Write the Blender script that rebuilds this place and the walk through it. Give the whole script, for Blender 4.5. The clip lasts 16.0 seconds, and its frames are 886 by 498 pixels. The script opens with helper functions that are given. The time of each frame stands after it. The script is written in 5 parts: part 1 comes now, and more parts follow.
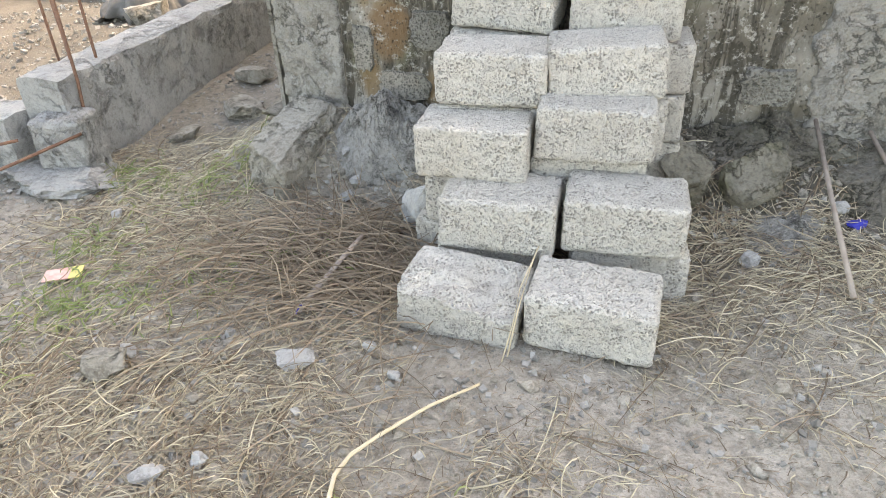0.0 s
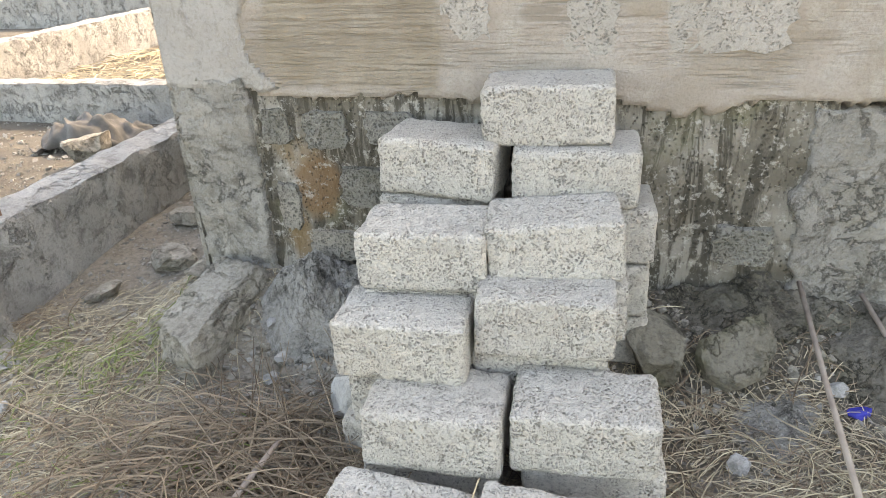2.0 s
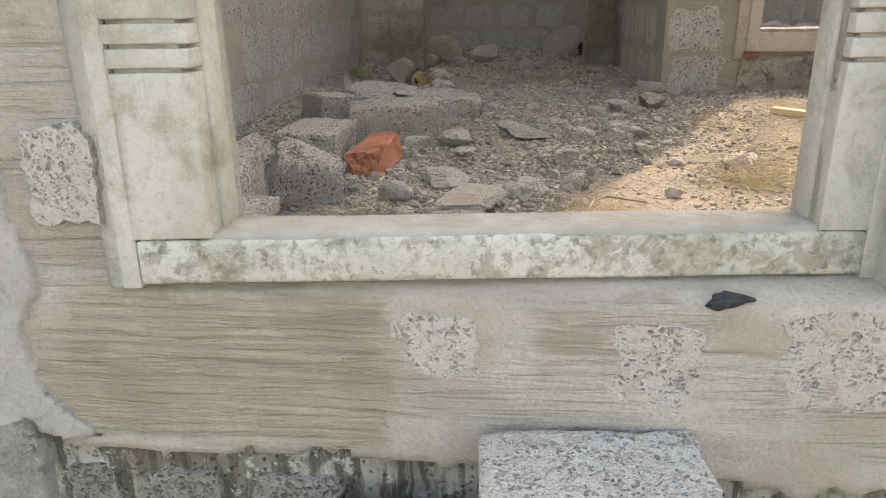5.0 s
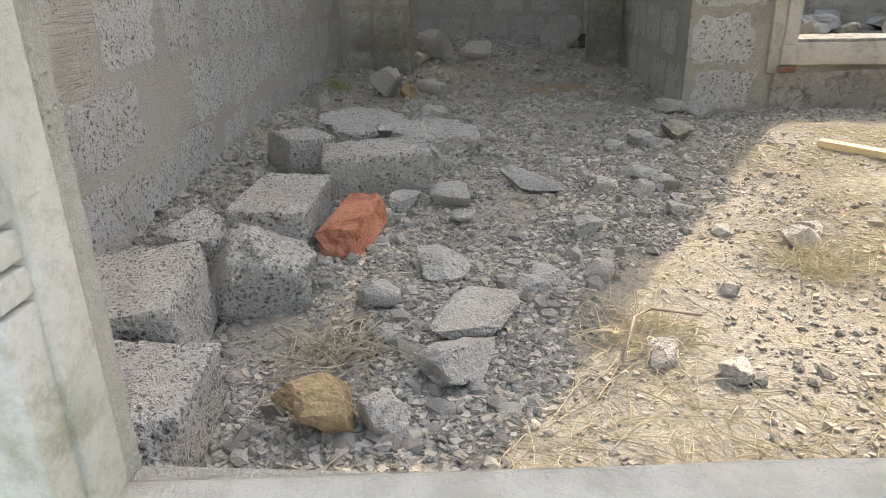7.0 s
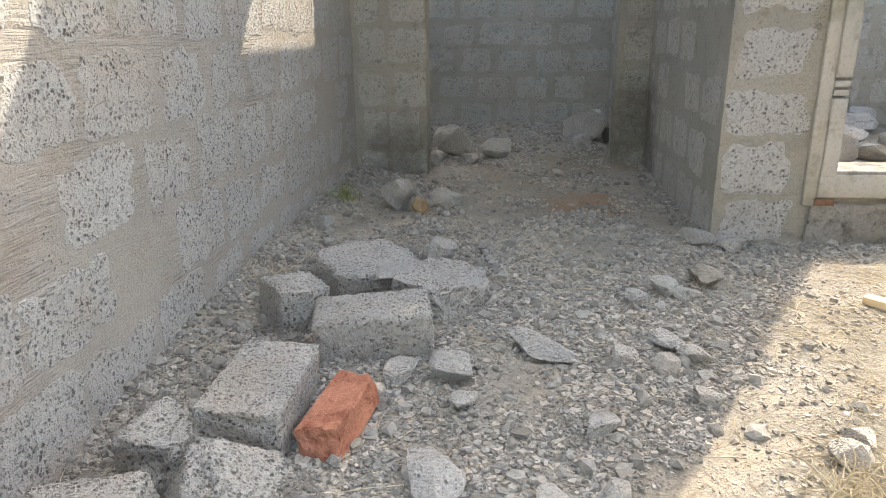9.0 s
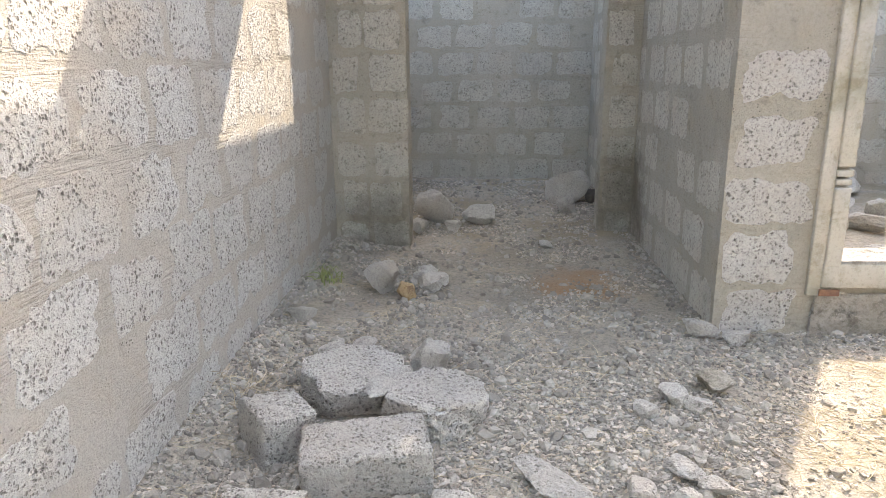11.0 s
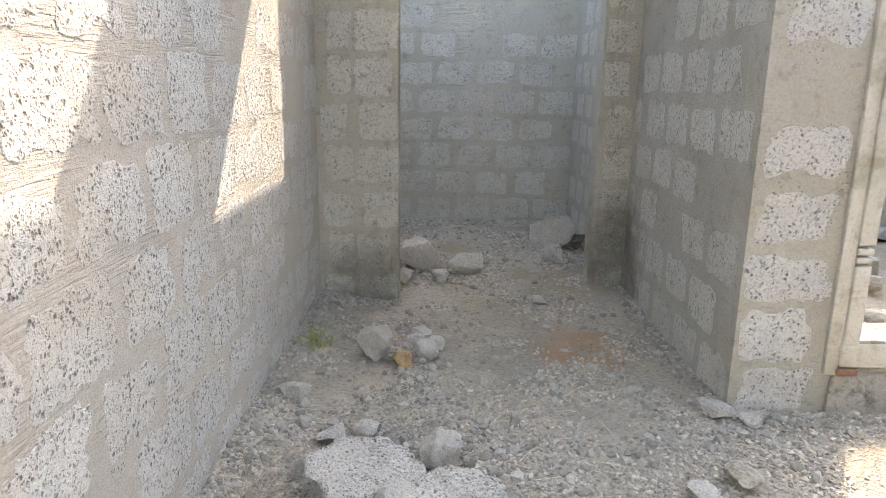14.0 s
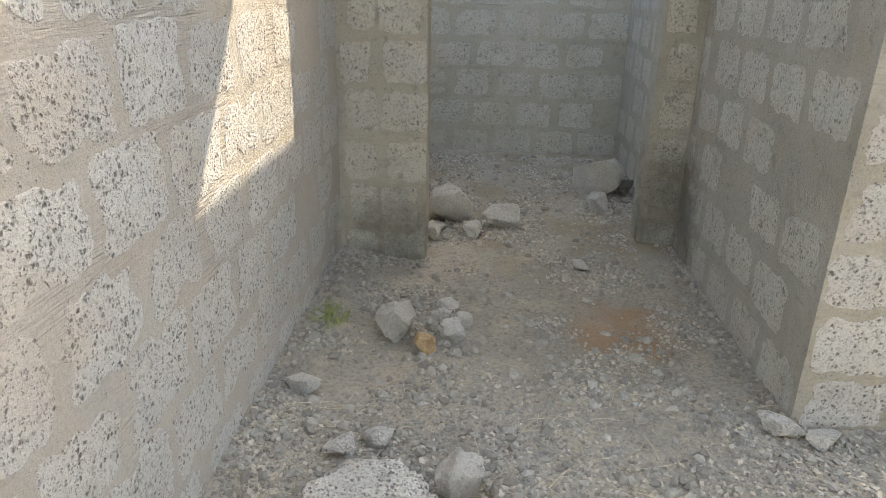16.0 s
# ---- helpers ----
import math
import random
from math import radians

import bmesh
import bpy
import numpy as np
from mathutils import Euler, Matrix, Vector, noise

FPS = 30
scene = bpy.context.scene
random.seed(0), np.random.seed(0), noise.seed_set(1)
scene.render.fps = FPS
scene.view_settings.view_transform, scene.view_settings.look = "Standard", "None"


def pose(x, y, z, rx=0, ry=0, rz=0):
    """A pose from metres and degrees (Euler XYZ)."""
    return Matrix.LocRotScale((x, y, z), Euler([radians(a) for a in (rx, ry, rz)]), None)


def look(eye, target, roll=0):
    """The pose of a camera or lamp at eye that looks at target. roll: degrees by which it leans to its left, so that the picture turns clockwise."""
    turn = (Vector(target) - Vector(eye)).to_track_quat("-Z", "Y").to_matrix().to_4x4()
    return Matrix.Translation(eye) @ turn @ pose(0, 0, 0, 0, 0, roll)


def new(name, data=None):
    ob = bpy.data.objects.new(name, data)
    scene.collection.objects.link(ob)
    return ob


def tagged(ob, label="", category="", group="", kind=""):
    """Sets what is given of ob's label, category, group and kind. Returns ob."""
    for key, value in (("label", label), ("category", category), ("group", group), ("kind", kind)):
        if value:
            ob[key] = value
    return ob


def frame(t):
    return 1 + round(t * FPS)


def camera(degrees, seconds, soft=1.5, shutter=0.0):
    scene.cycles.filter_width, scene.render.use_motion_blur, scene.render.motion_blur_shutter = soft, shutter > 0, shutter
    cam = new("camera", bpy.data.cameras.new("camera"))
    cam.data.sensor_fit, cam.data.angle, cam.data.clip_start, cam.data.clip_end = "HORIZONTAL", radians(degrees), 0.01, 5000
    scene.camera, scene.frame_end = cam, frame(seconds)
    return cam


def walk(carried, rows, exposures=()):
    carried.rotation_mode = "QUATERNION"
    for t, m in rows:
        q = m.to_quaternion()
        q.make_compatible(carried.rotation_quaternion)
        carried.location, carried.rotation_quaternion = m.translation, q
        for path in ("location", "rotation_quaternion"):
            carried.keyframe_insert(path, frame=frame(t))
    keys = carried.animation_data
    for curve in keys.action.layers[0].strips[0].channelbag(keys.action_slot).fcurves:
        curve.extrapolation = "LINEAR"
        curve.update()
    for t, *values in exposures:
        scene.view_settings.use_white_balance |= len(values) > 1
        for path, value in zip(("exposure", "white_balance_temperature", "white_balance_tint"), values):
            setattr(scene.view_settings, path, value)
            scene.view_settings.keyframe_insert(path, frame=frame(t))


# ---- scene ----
# the path: seconds, eye, target, roll
cam = camera(65.1, 16.0, 0.5)
PATH = [
    (0, (0.581, 0.097, 1.133), (0.115, 1.719, 0.061), -2.0),
    (0.5, (0.593, 0.164, 1.145), (0.158, 1.814, 0.102), -1.6),
    (1, (0.601, 0.283, 1.166), (0.192, 1.982, 0.195), -1.9),
    (1.5, (0.615, 0.421, 1.195), (0.211, 2.141, 0.257), -2.3),
    (2, (0.623, 0.52, 1.231), (0.176, 2.266, 0.365), -3.0),
    (2.5, (0.608, 0.642, 1.241), (0.212, 2.427, 0.431), -1.8),
    (3, (0.558, 0.803, 1.268), (0.213, 2.586, 0.431), -1.3),
    (3.5, (0.449, 1.004, 1.332), (0.324, 2.903, 0.718), 0.1),
    (4, (0.386, 1.153, 1.381), (0.368, 3.06, 0.777), -1.8),
    (4.2, (0.37, 1.212, 1.399), (0.288, 3.107, 0.766), -2.6),
    (6.3, (0.318, 1.814, 1.558), (0.114, 3.684, 0.88), -0.2),
    (6.5, (0.311, 1.857, 1.57), (0.131, 3.732, 0.895), -0.1),
    (7, (0.284, 1.94, 1.63), (0.144, 3.788, 0.879), -1.3),
    (7.5, (0.283, 2.013, 1.687), (0.265, 3.877, 0.964), -1.8),
    (8, (0.292, 2.091, 1.714), (0.265, 3.973, 1.038), -1.6),
    (8.5, (0.322, 2.179, 1.79), (0.204, 4.058, 1.114), -1.4),
    (9, (0.329, 2.228, 1.866), (0.115, 4.12, 1.254), -0.7),
    (9.5, (0.325, 2.286, 1.899), (0.085, 4.192, 1.342), -0.1),
    (9.7, (0.319, 2.324, 1.898), (0.086, 4.233, 1.347), -0.3),
    (10.4, (0.285, 2.375, 1.985), (0.09, 4.305, 1.45), -0.5),
    (11.8, (0.191, 2.508, 2.072), (0.111, 4.45, 1.601), -0.7),
    (12, (0.185, 2.514, 2.08), (0.101, 4.463, 1.638), -0.5),
    (12.5, (0.186, 2.527, 2.082), (0.107, 4.486, 1.689), 1.1),
    (13, (0.143, 2.584, 2.098), (0.129, 4.536, 1.661), 1.3),
    (13.5, (0.094, 2.608, 2.164), (0.113, 4.56, 1.732), 0.5),
    (14, (0.062, 2.624, 2.199), (0.048, 4.566, 1.721), 0.9),
    (14.5, (0.062, 2.689, 2.183), (0.03, 4.608, 1.619), 1.7),
    (15, (0.057, 2.836, 2.182), (-0.031, 4.737, 1.568), 0.6),
    (15.5, (0.081, 2.992, 2.277), (-0.035, 4.865, 1.584), 1.0),
    (16, (0.089, 3.02, 2.351), (-0.03, 4.876, 1.613), 1.3),
]
walk(cam, [(t, look(eye, target, roll)) for t, eye, target, roll in PATH],
     exposures=[(0, 2.84, 9500, 13), (1.5, 2.8, 9500, 13), (2.5, 2.65, 9600, 13), (4.2, 2.65, 9600, 14), (6.5, 2.75, 8500, 8), (7.5, 2.92, 8000, 7), (9.0, 3.22, 7900, 7), (12.0, 3.8, 8100, 11), (13.0, 3.6, 7900, 9), (13.5, 3.82, 7900, 9), (14.0, 3.8, 8000, 9), (14.5, 3.55, 8200, 8), (15.5, 3.7, 8500, 6), (16, 3.65, 8500, 6)])

# ---- light ----
SUN_TO = Vector((0.492, 0.868, 1.10)).normalized()
world = bpy.data.worlds.new("sky")
scene.world = world
world.use_nodes = True
wn = world.node_tree
sky = wn.nodes.new("ShaderNodeTexSky")
sky.sky_type = "NISHITA"
sky.sun_disc = False
sky.sun_elevation = math.asin(SUN_TO.z)
sky.sun_rotation = math.atan2(SUN_TO.x, SUN_TO.y)
sky.air_density, sky.dust_density, sky.ozone_density = 1.0, 2.0, 1.0
wn.links.new(sky.outputs[0], wn.nodes["Background"].inputs[0])
wn.nodes["Background"].inputs[1].default_value = 0.15
sun = new("sun", bpy.data.lights.new("sun", "SUN"))
sun.data.energy, sun.data.angle, sun.data.color = 0.9, radians(0.5), (1.0, 0.94, 0.88)
sun.matrix_world = look(SUN_TO * 20, (0, 0, 0))


# ---- materials ----
class Mat:
    """A small node builder on world position."""

    def __init__(self, name, rough=0.9):
        self.m = bpy.data.materials.new(name)
        self.m.use_nodes = True
        self.t = self.m.node_tree
        self.b = self.t.nodes["Principled BSDF"]
        self.b.inputs["Roughness"].default_value = rough
        self.b.inputs["Specular IOR Level"].default_value = 0.25
        self.pos = self.t.nodes.new("ShaderNodeNewGeometry").outputs["Position"]

    def put(self, socket, v):
        if isinstance(v, bpy.types.NodeSocket):
            self.t.links.new(v, socket)
        else:
            socket.default_value = v if not isinstance(v, tuple) or len(v) != 3 or socket.type != "RGBA" else (*v, 1)

    def scaled(self, s, turn=(0, 0, 0)):
        n = self.t.nodes.new("ShaderNodeMapping")
        self.put(n.inputs[0], self.pos)
        n.inputs["Rotation"].default_value = [radians(a) for a in turn]
        n.inputs["Scale"].default_value = s
        return n.outputs[0]

    def noise(self, scale, detail=4.0, rough=0.55, vec=None, dist=0.0):
        n = self.t.nodes.new("ShaderNodeTexNoise")
        self.put(n.inputs["Vector"], vec or self.pos)
        n.inputs["Scale"].default_value, n.inputs["Detail"].default_value = scale, detail
        n.inputs["Roughness"].default_value, n.inputs["Distortion"].default_value = rough, dist
        return n.outputs[0]

    def cells(self, scale, vec=None, feature="F1", rand=1.0):
        n = self.t.nodes.new("ShaderNodeTexVoronoi")
        n.feature = feature
        self.put(n.inputs["Vector"], vec or self.pos)
        n.inputs["Scale"].default_value, n.inputs["Randomness"].default_value = scale, rand
        return n.outputs[0]

    def ramp(self, fac, a, b, lo=0.0, hi=1.0):
        n = self.t.nodes.new("ShaderNodeMapRange")
        n.interpolation_type = "SMOOTHSTEP"
        self.put(n.inputs[0], fac)
        for i, v in enumerate((a, b, lo, hi)):
            n.inputs[i + 1].default_value = v
        return n.outputs[0]

    def mix(self, fac, a, b, how="MIX"):
        n = self.t.nodes.new("ShaderNodeMix")
        n.data_type, n.blend_type = "RGBA", how
        self.put(n.inputs[0], fac)
        self.put(n.inputs[6], a)
        self.put(n.inputs[7], b)
        return n.outputs[2]

    def math(self, how, a, b=0.0):
        n = self.t.nodes.new("ShaderNodeMath")
        n.operation = how
        self.put(n.inputs[0], a)
        self.put(n.inputs[1], b)
        return n.outputs[0]

    def random(self):
        return self.t.nodes.new("ShaderNodeObjectInfo").outputs["Random"]

    def island(self):
        return self.t.nodes.new("ShaderNodeNewGeometry").outputs["Random Per Island"]

    def axis(self, i):
        n = self.t.nodes.new("ShaderNodeSeparateXYZ")
        self.put(n.inputs[0], self.pos)
        return n.outputs[i]

    def done(self, colour, height=None, dist=0.01, strength=1.0):
        self.put(self.b.inputs["Base Color"], colour)
        if height is not None:
            n = self.t.nodes.new("ShaderNodeBump")
            n.inputs["Distance"].default_value, n.inputs["Strength"].default_value = dist, strength
            self.put(n.inputs["Height"], height)
            self.put(self.b.inputs["Normal"], n.outputs[0])
        return self.m


def stains(m, tone):
    """Blotches of grime and mildew, and near-black blotches low on the two piers."""
    tone = m.mix(m.ramp(m.noise(3.4, 6, 0.68, None, 0.6), 0.54, 0.70, 0, 0.35), tone, (0.30, 0.28, 0.24))
    # Finer dark grime, which also stands in for thin shadows at the joints.
    tone = m.mix(m.ramp(m.noise(15, 6, 0.7), 0.55, 0.68, 0, 0.5), tone, (0.22, 0.205, 0.17))
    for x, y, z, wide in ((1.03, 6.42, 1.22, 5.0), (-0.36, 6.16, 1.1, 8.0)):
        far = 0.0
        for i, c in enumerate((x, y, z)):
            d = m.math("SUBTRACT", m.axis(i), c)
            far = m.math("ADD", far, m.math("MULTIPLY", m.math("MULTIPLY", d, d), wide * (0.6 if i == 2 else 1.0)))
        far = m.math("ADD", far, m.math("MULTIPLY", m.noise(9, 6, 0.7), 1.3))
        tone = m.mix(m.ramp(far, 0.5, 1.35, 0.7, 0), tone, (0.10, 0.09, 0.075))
    return tone


def concrete_block(name, light, shade, pit=0.42, scale=165.0, deep=0.009, amount=0.74, grain=(0.27, 0.26, 0.245), old=False):
    """Porous block: pale grey cement with dark pits and grit."""
    m = Mat(name, 0.95)
    bent = m.t.nodes.new("ShaderNodeVectorMath")
    bent.operation = "ADD"
    m.put(bent.inputs[0], m.pos)
    jig = m.t.nodes.new("ShaderNodeVectorMath")
    jig.operation = "SCALE"
    wob = m.t.nodes.new("ShaderNodeTexNoise")
    wob.inputs["Scale"].default_value = 120
    m.put(wob.inputs["Vector"], m.pos)
    m.put(jig.inputs[0], wob.outputs["Color"])
    jig.inputs["Scale"].default_value = 0.011
    m.put(bent.inputs[1], jig.outputs[0])
    v = bent.outputs[0]
    gate = m.noise(26, 5, 0.7)
    hole = m.math("MULTIPLY", m.ramp(m.cells(scale, v), 0.16, 0.46, 1, 0), m.ramp(gate, pit, pit + 0.2))
    hole2 = m.math("MULTIPLY", m.ramp(m.cells(scale * 1.9, v), 0.16, 0.46, 0.7, 0), m.ramp(m.noise(60, 3), pit, pit + 0.2))
    dark = m.math("MAXIMUM", hole, hole2)
    lumps = m.noise(95, 4, 0.7)
    tone = m.mix(m.ramp(m.noise(6, 6, 0.6), 0.3, 0.7), light, shade)
    tone = m.mix(m.ramp(lumps, 0.55, 0.38, 0, 0.5), tone, grain)
    tone = m.mix(m.ramp(m.noise(260, 3, 0.75), 0.4, 0.66, 0, 0.45), tone, grain)
    tone = m.mix(m.ramp(m.noise(2.7, 4), 0.5, 0.72, 0, 0.45), tone, (0.53, 0.46, 0.375))
    tone = m.mix(m.ramp(m.noise(4.3, 5, 0.6, m.scaled((1, 1, 2.0), (30, 20, 0))), 0.55, 0.72, 0, 0.4), tone, (0.40, 0.385, 0.365))
    tone = m.mix(m.ramp(m.random(), 0, 1, 0.0, 0.22), tone, (0.40, 0.37, 0.33))
    if old:
        tone = stains(m, tone)
    col = m.mix(m.math("MULTIPLY", dark, amount), tone, (0.13, 0.12, 0.105))
    h = m.math("ADD", m.math("MULTIPLY", lumps, 0.9), m.math("MULTIPLY", m.noise(230, 3, 0.7), 0.5))
    h = m.math("SUBTRACT", h, m.math("MULTIPLY", dark, 1.2))
    return m.done(col, h, deep, 1.0)


def mortar(name, a, b, c, turn, groove=26.0, cut=0.9, relief=0.016, old=False):
    """Rough cement smear with trowel grooves."""
    m = Mat(name, 0.93)
    along = m.scaled((1.2, 1.2, groove), turn)
    lines = m.noise(5, 4, 0.6, along, 0.6)
    where = m.ramp(m.noise(2.3, 3), 0.45, 0.62)
    tone = m.mix(m.ramp(m.noise(2.0, 6, 0.6), 0.3, 0.7), a, b)
    tone = m.mix(m.ramp(m.noise(6.5, 5), 0.5, 0.72, 0, 0.8), tone, c)
    tone = m.mix(m.math("MULTIPLY", m.ramp(lines, 0.55, 0.75, 0, 0.5), where), tone, (0.22, 0.19, 0.155))
    tone = m.mix(m.ramp(m.noise(95, 4, 0.7), 0.35, 0.8, 0, 0.35), tone, (0.24, 0.22, 0.2))
    spots = m.math("MULTIPLY", m.ramp(m.cells(75), 0.1, 0.26, 1, 0), m.ramp(m.noise(9, 4), 0.52, 0.66))
    tone = m.mix(m.math("MULTIPLY", spots, 0.7), tone, (0.1, 0.095, 0.09))
    if old:
        tone = stains(m, tone)
    h = m.math("ADD", m.math("MULTIPLY", m.noise(14, 6, 0.65), 0.9), m.math("MULTIPLY", m.math("MULTIPLY", lines, where), cut))
    h = m.math("ADD", h, m.math("MULTIPLY", m.noise(120, 5, 0.75), 0.4))
    h = m.math("SUBTRACT", h, m.math("MULTIPLY", spots, 0.5))
    return m.done(tone, h, relief, 1.0)


def crumbly(name, light, mid, dark, relief=0.03, moss=0.0, cracks=0.0, blots=0.0):
    """Weathered lumpy stone or render with deep crevices."""
    m = Mat(name, 0.94)
    big = m.noise(11, 8, 0.68, None, 0.4)
    fine = m.noise(70, 6, 0.75)
    tone = m.mix(m.ramp(m.noise(4, 6), 0.35, 0.65), light, mid)
    tone = m.mix(m.ramp(big, 0.5, 0.34, 0, 0.85), tone, dark)
    tone = m.mix(m.ramp(fine, 0.45, 0.7, 0, 0.55), tone, dark)
    tone = m.mix(m.ramp(m.noise(160, 3), 0.5, 0.7, 0, 0.5), tone, light)
    if moss:
        tone = m.mix(m.ramp(m.noise(5, 4), 0.52, 0.68, 0, moss), tone, (0.17, 0.165, 0.09))
    h = m.math("ADD", big, m.math("MULTIPLY", fine, 0.45))
    if blots:
        tone = m.mix(m.ramp(m.noise(24, 6, 0.65, None, 0.5), 0.5, 0.575, 0, blots), tone, (0.20, 0.18, 0.125))
        tone = m.mix(m.ramp(m.noise(60, 4, 0.6), 0.56, 0.64, 0, blots), tone, (0.12, 0.11, 0.08))
    if cracks:
        near = m.noise(8, 6, 0.7, None, 0.3)
        split = m.ramp(m.math("ABSOLUTE", m.math("SUBTRACT", near, 0.5)), 0.0, 0.022, 1, 0)
        split = m.math("MULTIPLY", split, m.ramp(m.noise(5, 3), 0.42, 0.58))
        tone = m.mix(m.math("MULTIPLY", split, cracks), tone, (0.06, 0.055, 0.045))
        tone = m.mix(m.ramp(m.noise(30, 5, 0.7), 0.55, 0.7, 0, 0.5), tone, dark)
        h = m.math("SUBTRACT", h, m.math("MULTIPLY", split, 0.8))
    return m.done(tone, h, relief, 1.0)


def brushed_plaster():
    """Wavy comb strokes in beige cement, with browner damp areas."""
    m = Mat("facade_plaster", 0.92)
    wavy = m.noise(4.0, 5, 0.62, m.scaled((1.0, 1.0, 17.0), (0, 3, 0)), 0.7)
    where = m.ramp(m.noise(2.6, 3, 0.5, m.scaled((1, 1, 1.8))), 0.46, 0.62, 0, 0.8)
    tone = m.mix(m.ramp(m.noise(2.4, 6, 0.6), 0.35, 0.65), (0.44, 0.385, 0.335), (0.375, 0.32, 0.27))
    tone = m.mix(m.ramp(m.noise(3.1, 4, 0.5, m.scaled((1, 1, 1.6), (0, 0, 7))), 0.5, 0.62, 0, 0.75), tone, (0.35, 0.295, 0.235))
    tone = m.mix(m.ramp(m.noise(9, 5), 0.55, 0.7, 0, 0.6), tone, (0.48, 0.44, 0.39))
    shift = m.math("MULTIPLY", m.noise(7, 5, 0.6), 0.12)
    px = m.math("ABSOLUTE", m.math("SUBTRACT", m.math("ADD", m.axis(0), shift), -0.03))
    pz = m.math("ABSOLUTE", m.math("SUBTRACT", m.math("ADD", m.axis(2), shift), 0.985))
    panel = m.math("MULTIPLY", m.ramp(px, 0.235, 0.275, 1, 0), m.ramp(pz, 0.115, 0.15, 1, 0))
    tone = m.mix(m.math("MULTIPLY", panel, 0.75), tone, m.mix(m.ramp(m.noise(5, 5), 0.4, 0.62), (0.30, 0.24, 0.17), (0.39, 0.325, 0.245)))
    where = m.math("MAXIMUM", where, m.math("MULTIPLY", panel, 0.9))
    tone = m.mix(m.math("MULTIPLY", m.ramp(wavy, 0.54, 0.64, 0, 0.85), where), tone, (0.24, 0.20, 0.155))
    tone = m.mix(m.ramp(m.noise(140, 5, 0.75), 0.42, 0.7, 0, 0.6), tone, (0.27, 0.235, 0.195))
    tone = m.mix(m.ramp(m.noise(34, 5, 0.7), 0.54, 0.66, 0, 0.4), tone, (0.33, 0.29, 0.24))
    h = m.math("ADD", m.math("MULTIPLY", m.noise(13, 6, 0.65), 0.8), m.math("MULTIPLY", m.noise(110, 5, 0.75), 0.4))
    h = m.math("SUBTRACT", h, m.math("MULTIPLY", m.math("MULTIPLY", wavy, where), 1.5))
    return m.done(tone, h, 0.014, 1.0)


def grit(name, cols, scale=1.0, rough=0.95, red=None, yard=False):
    """Dusty earth with fine grit."""
    m = Mat(name, rough)
    tone = m.mix(m.ramp(m.noise(1.7 * scale, 6), 0.35, 0.66), cols[0], cols[1])
    tone = m.mix(m.ramp(m.noise(6.0 * scale, 6), 0.48, 0.68), tone, cols[2])
    tone = m.mix(m.ramp(m.noise(60, 5, 0.7), 0.42, 0.68, 0, 0.55), tone, cols[3])
    tone = m.mix(m.ramp(m.noise(210, 4, 0.75), 0.54, 0.68, 0, 0.5), tone, cols[3])
    if yard:
        bare = m.math("MULTIPLY", m.ramp(m.math("ADD", m.axis(0), m.math("MULTIPLY", m.noise(3, 5), 0.5)), 0.45, 0.95), m.ramp(m.axis(1), 1.15, 1.65, 1, 0))
        tone = m.mix(m.ramp(bare, 0, 1, 0.42, 0), tone, m.mix(m.ramp(m.noise(26, 6, 0.7), 0.4, 0.6), (0.34, 0.295, 0.235), (0.17, 0.145, 0.11)))
        # Dark damp soil along the wall foot, its shadows mixed into the colour.
        wet_shade = m.math("MULTIPLY", m.ramp(m.math("ADD", m.axis(1), m.math("MULTIPLY", m.noise(4, 5), 0.7)), 2.05, 2.4), m.ramp(m.axis(0), 0.2, 0.9, 0.35, 1.0))
        tone = m.mix(m.math("MULTIPLY", wet_shade, 0.85), tone, (0.13, 0.115, 0.095))
        # Far plot darkened in colour to hold down the sun that falls there.
        tone = m.mix(m.ramp(m.axis(0), -1.7, -2.1), tone, m.mix(m.ramp(m.noise(3, 6), 0.4, 0.6), (0.19, 0.167, 0.135), (0.14, 0.122, 0.098)))
        tone = m.mix(m.ramp(m.noise(16, 6, 0.7), 0.5, 0.66, 0, 0.55), tone, (0.19, 0.16, 0.12))
    if red:
        tone = m.mix(m.math("MULTIPLY", m.ramp(m.axis(1), 5.6, 6.6), m.ramp(m.noise(3.5, 5), 0.4, 0.62, 0.0, 0.8)), tone, (0.27, 0.23, 0.165))
        px, py = m.math("SUBTRACT", m.axis(0), red[0]), m.math("SUBTRACT", m.axis(1), red[1])
        far = m.math("ADD", m.math("MULTIPLY", m.math("MULTIPLY", px, px), 9.0), m.math("MULTIPLY", m.math("MULTIPLY", py, py), 7.0))
        tone = m.mix(m.ramp(m.math("ADD", far, m.math("MULTIPLY", m.noise(7, 5, 0.65), 1.3)), 0.55, 1.35, 0.8, 0), tone, (0.36, 0.22, 0.125))
    h = m.math("ADD", m.math("MULTIPLY", m.noise(40, 6, 0.7), 0.8), m.math("MULTIPLY", m.noise(170, 4, 0.7), 0.5))
    return m.done(tone, h, 0.018, 1.0)


def plain(name, a, b, scale=20.0, rough=0.85, bump=0.004, rand=0.0, c=None):
    m = Mat(name, rough)
    tone = m.mix(m.ramp(m.noise(scale, 5), 0.3, 0.7), a, b)
    if rand:
        tone = m.mix(m.ramp(m.island(), 0, 1, 0, rand), tone, c or b)
    return m.done(tone, m.noise(scale * 4, 5, 0.7), bump, 0.8)


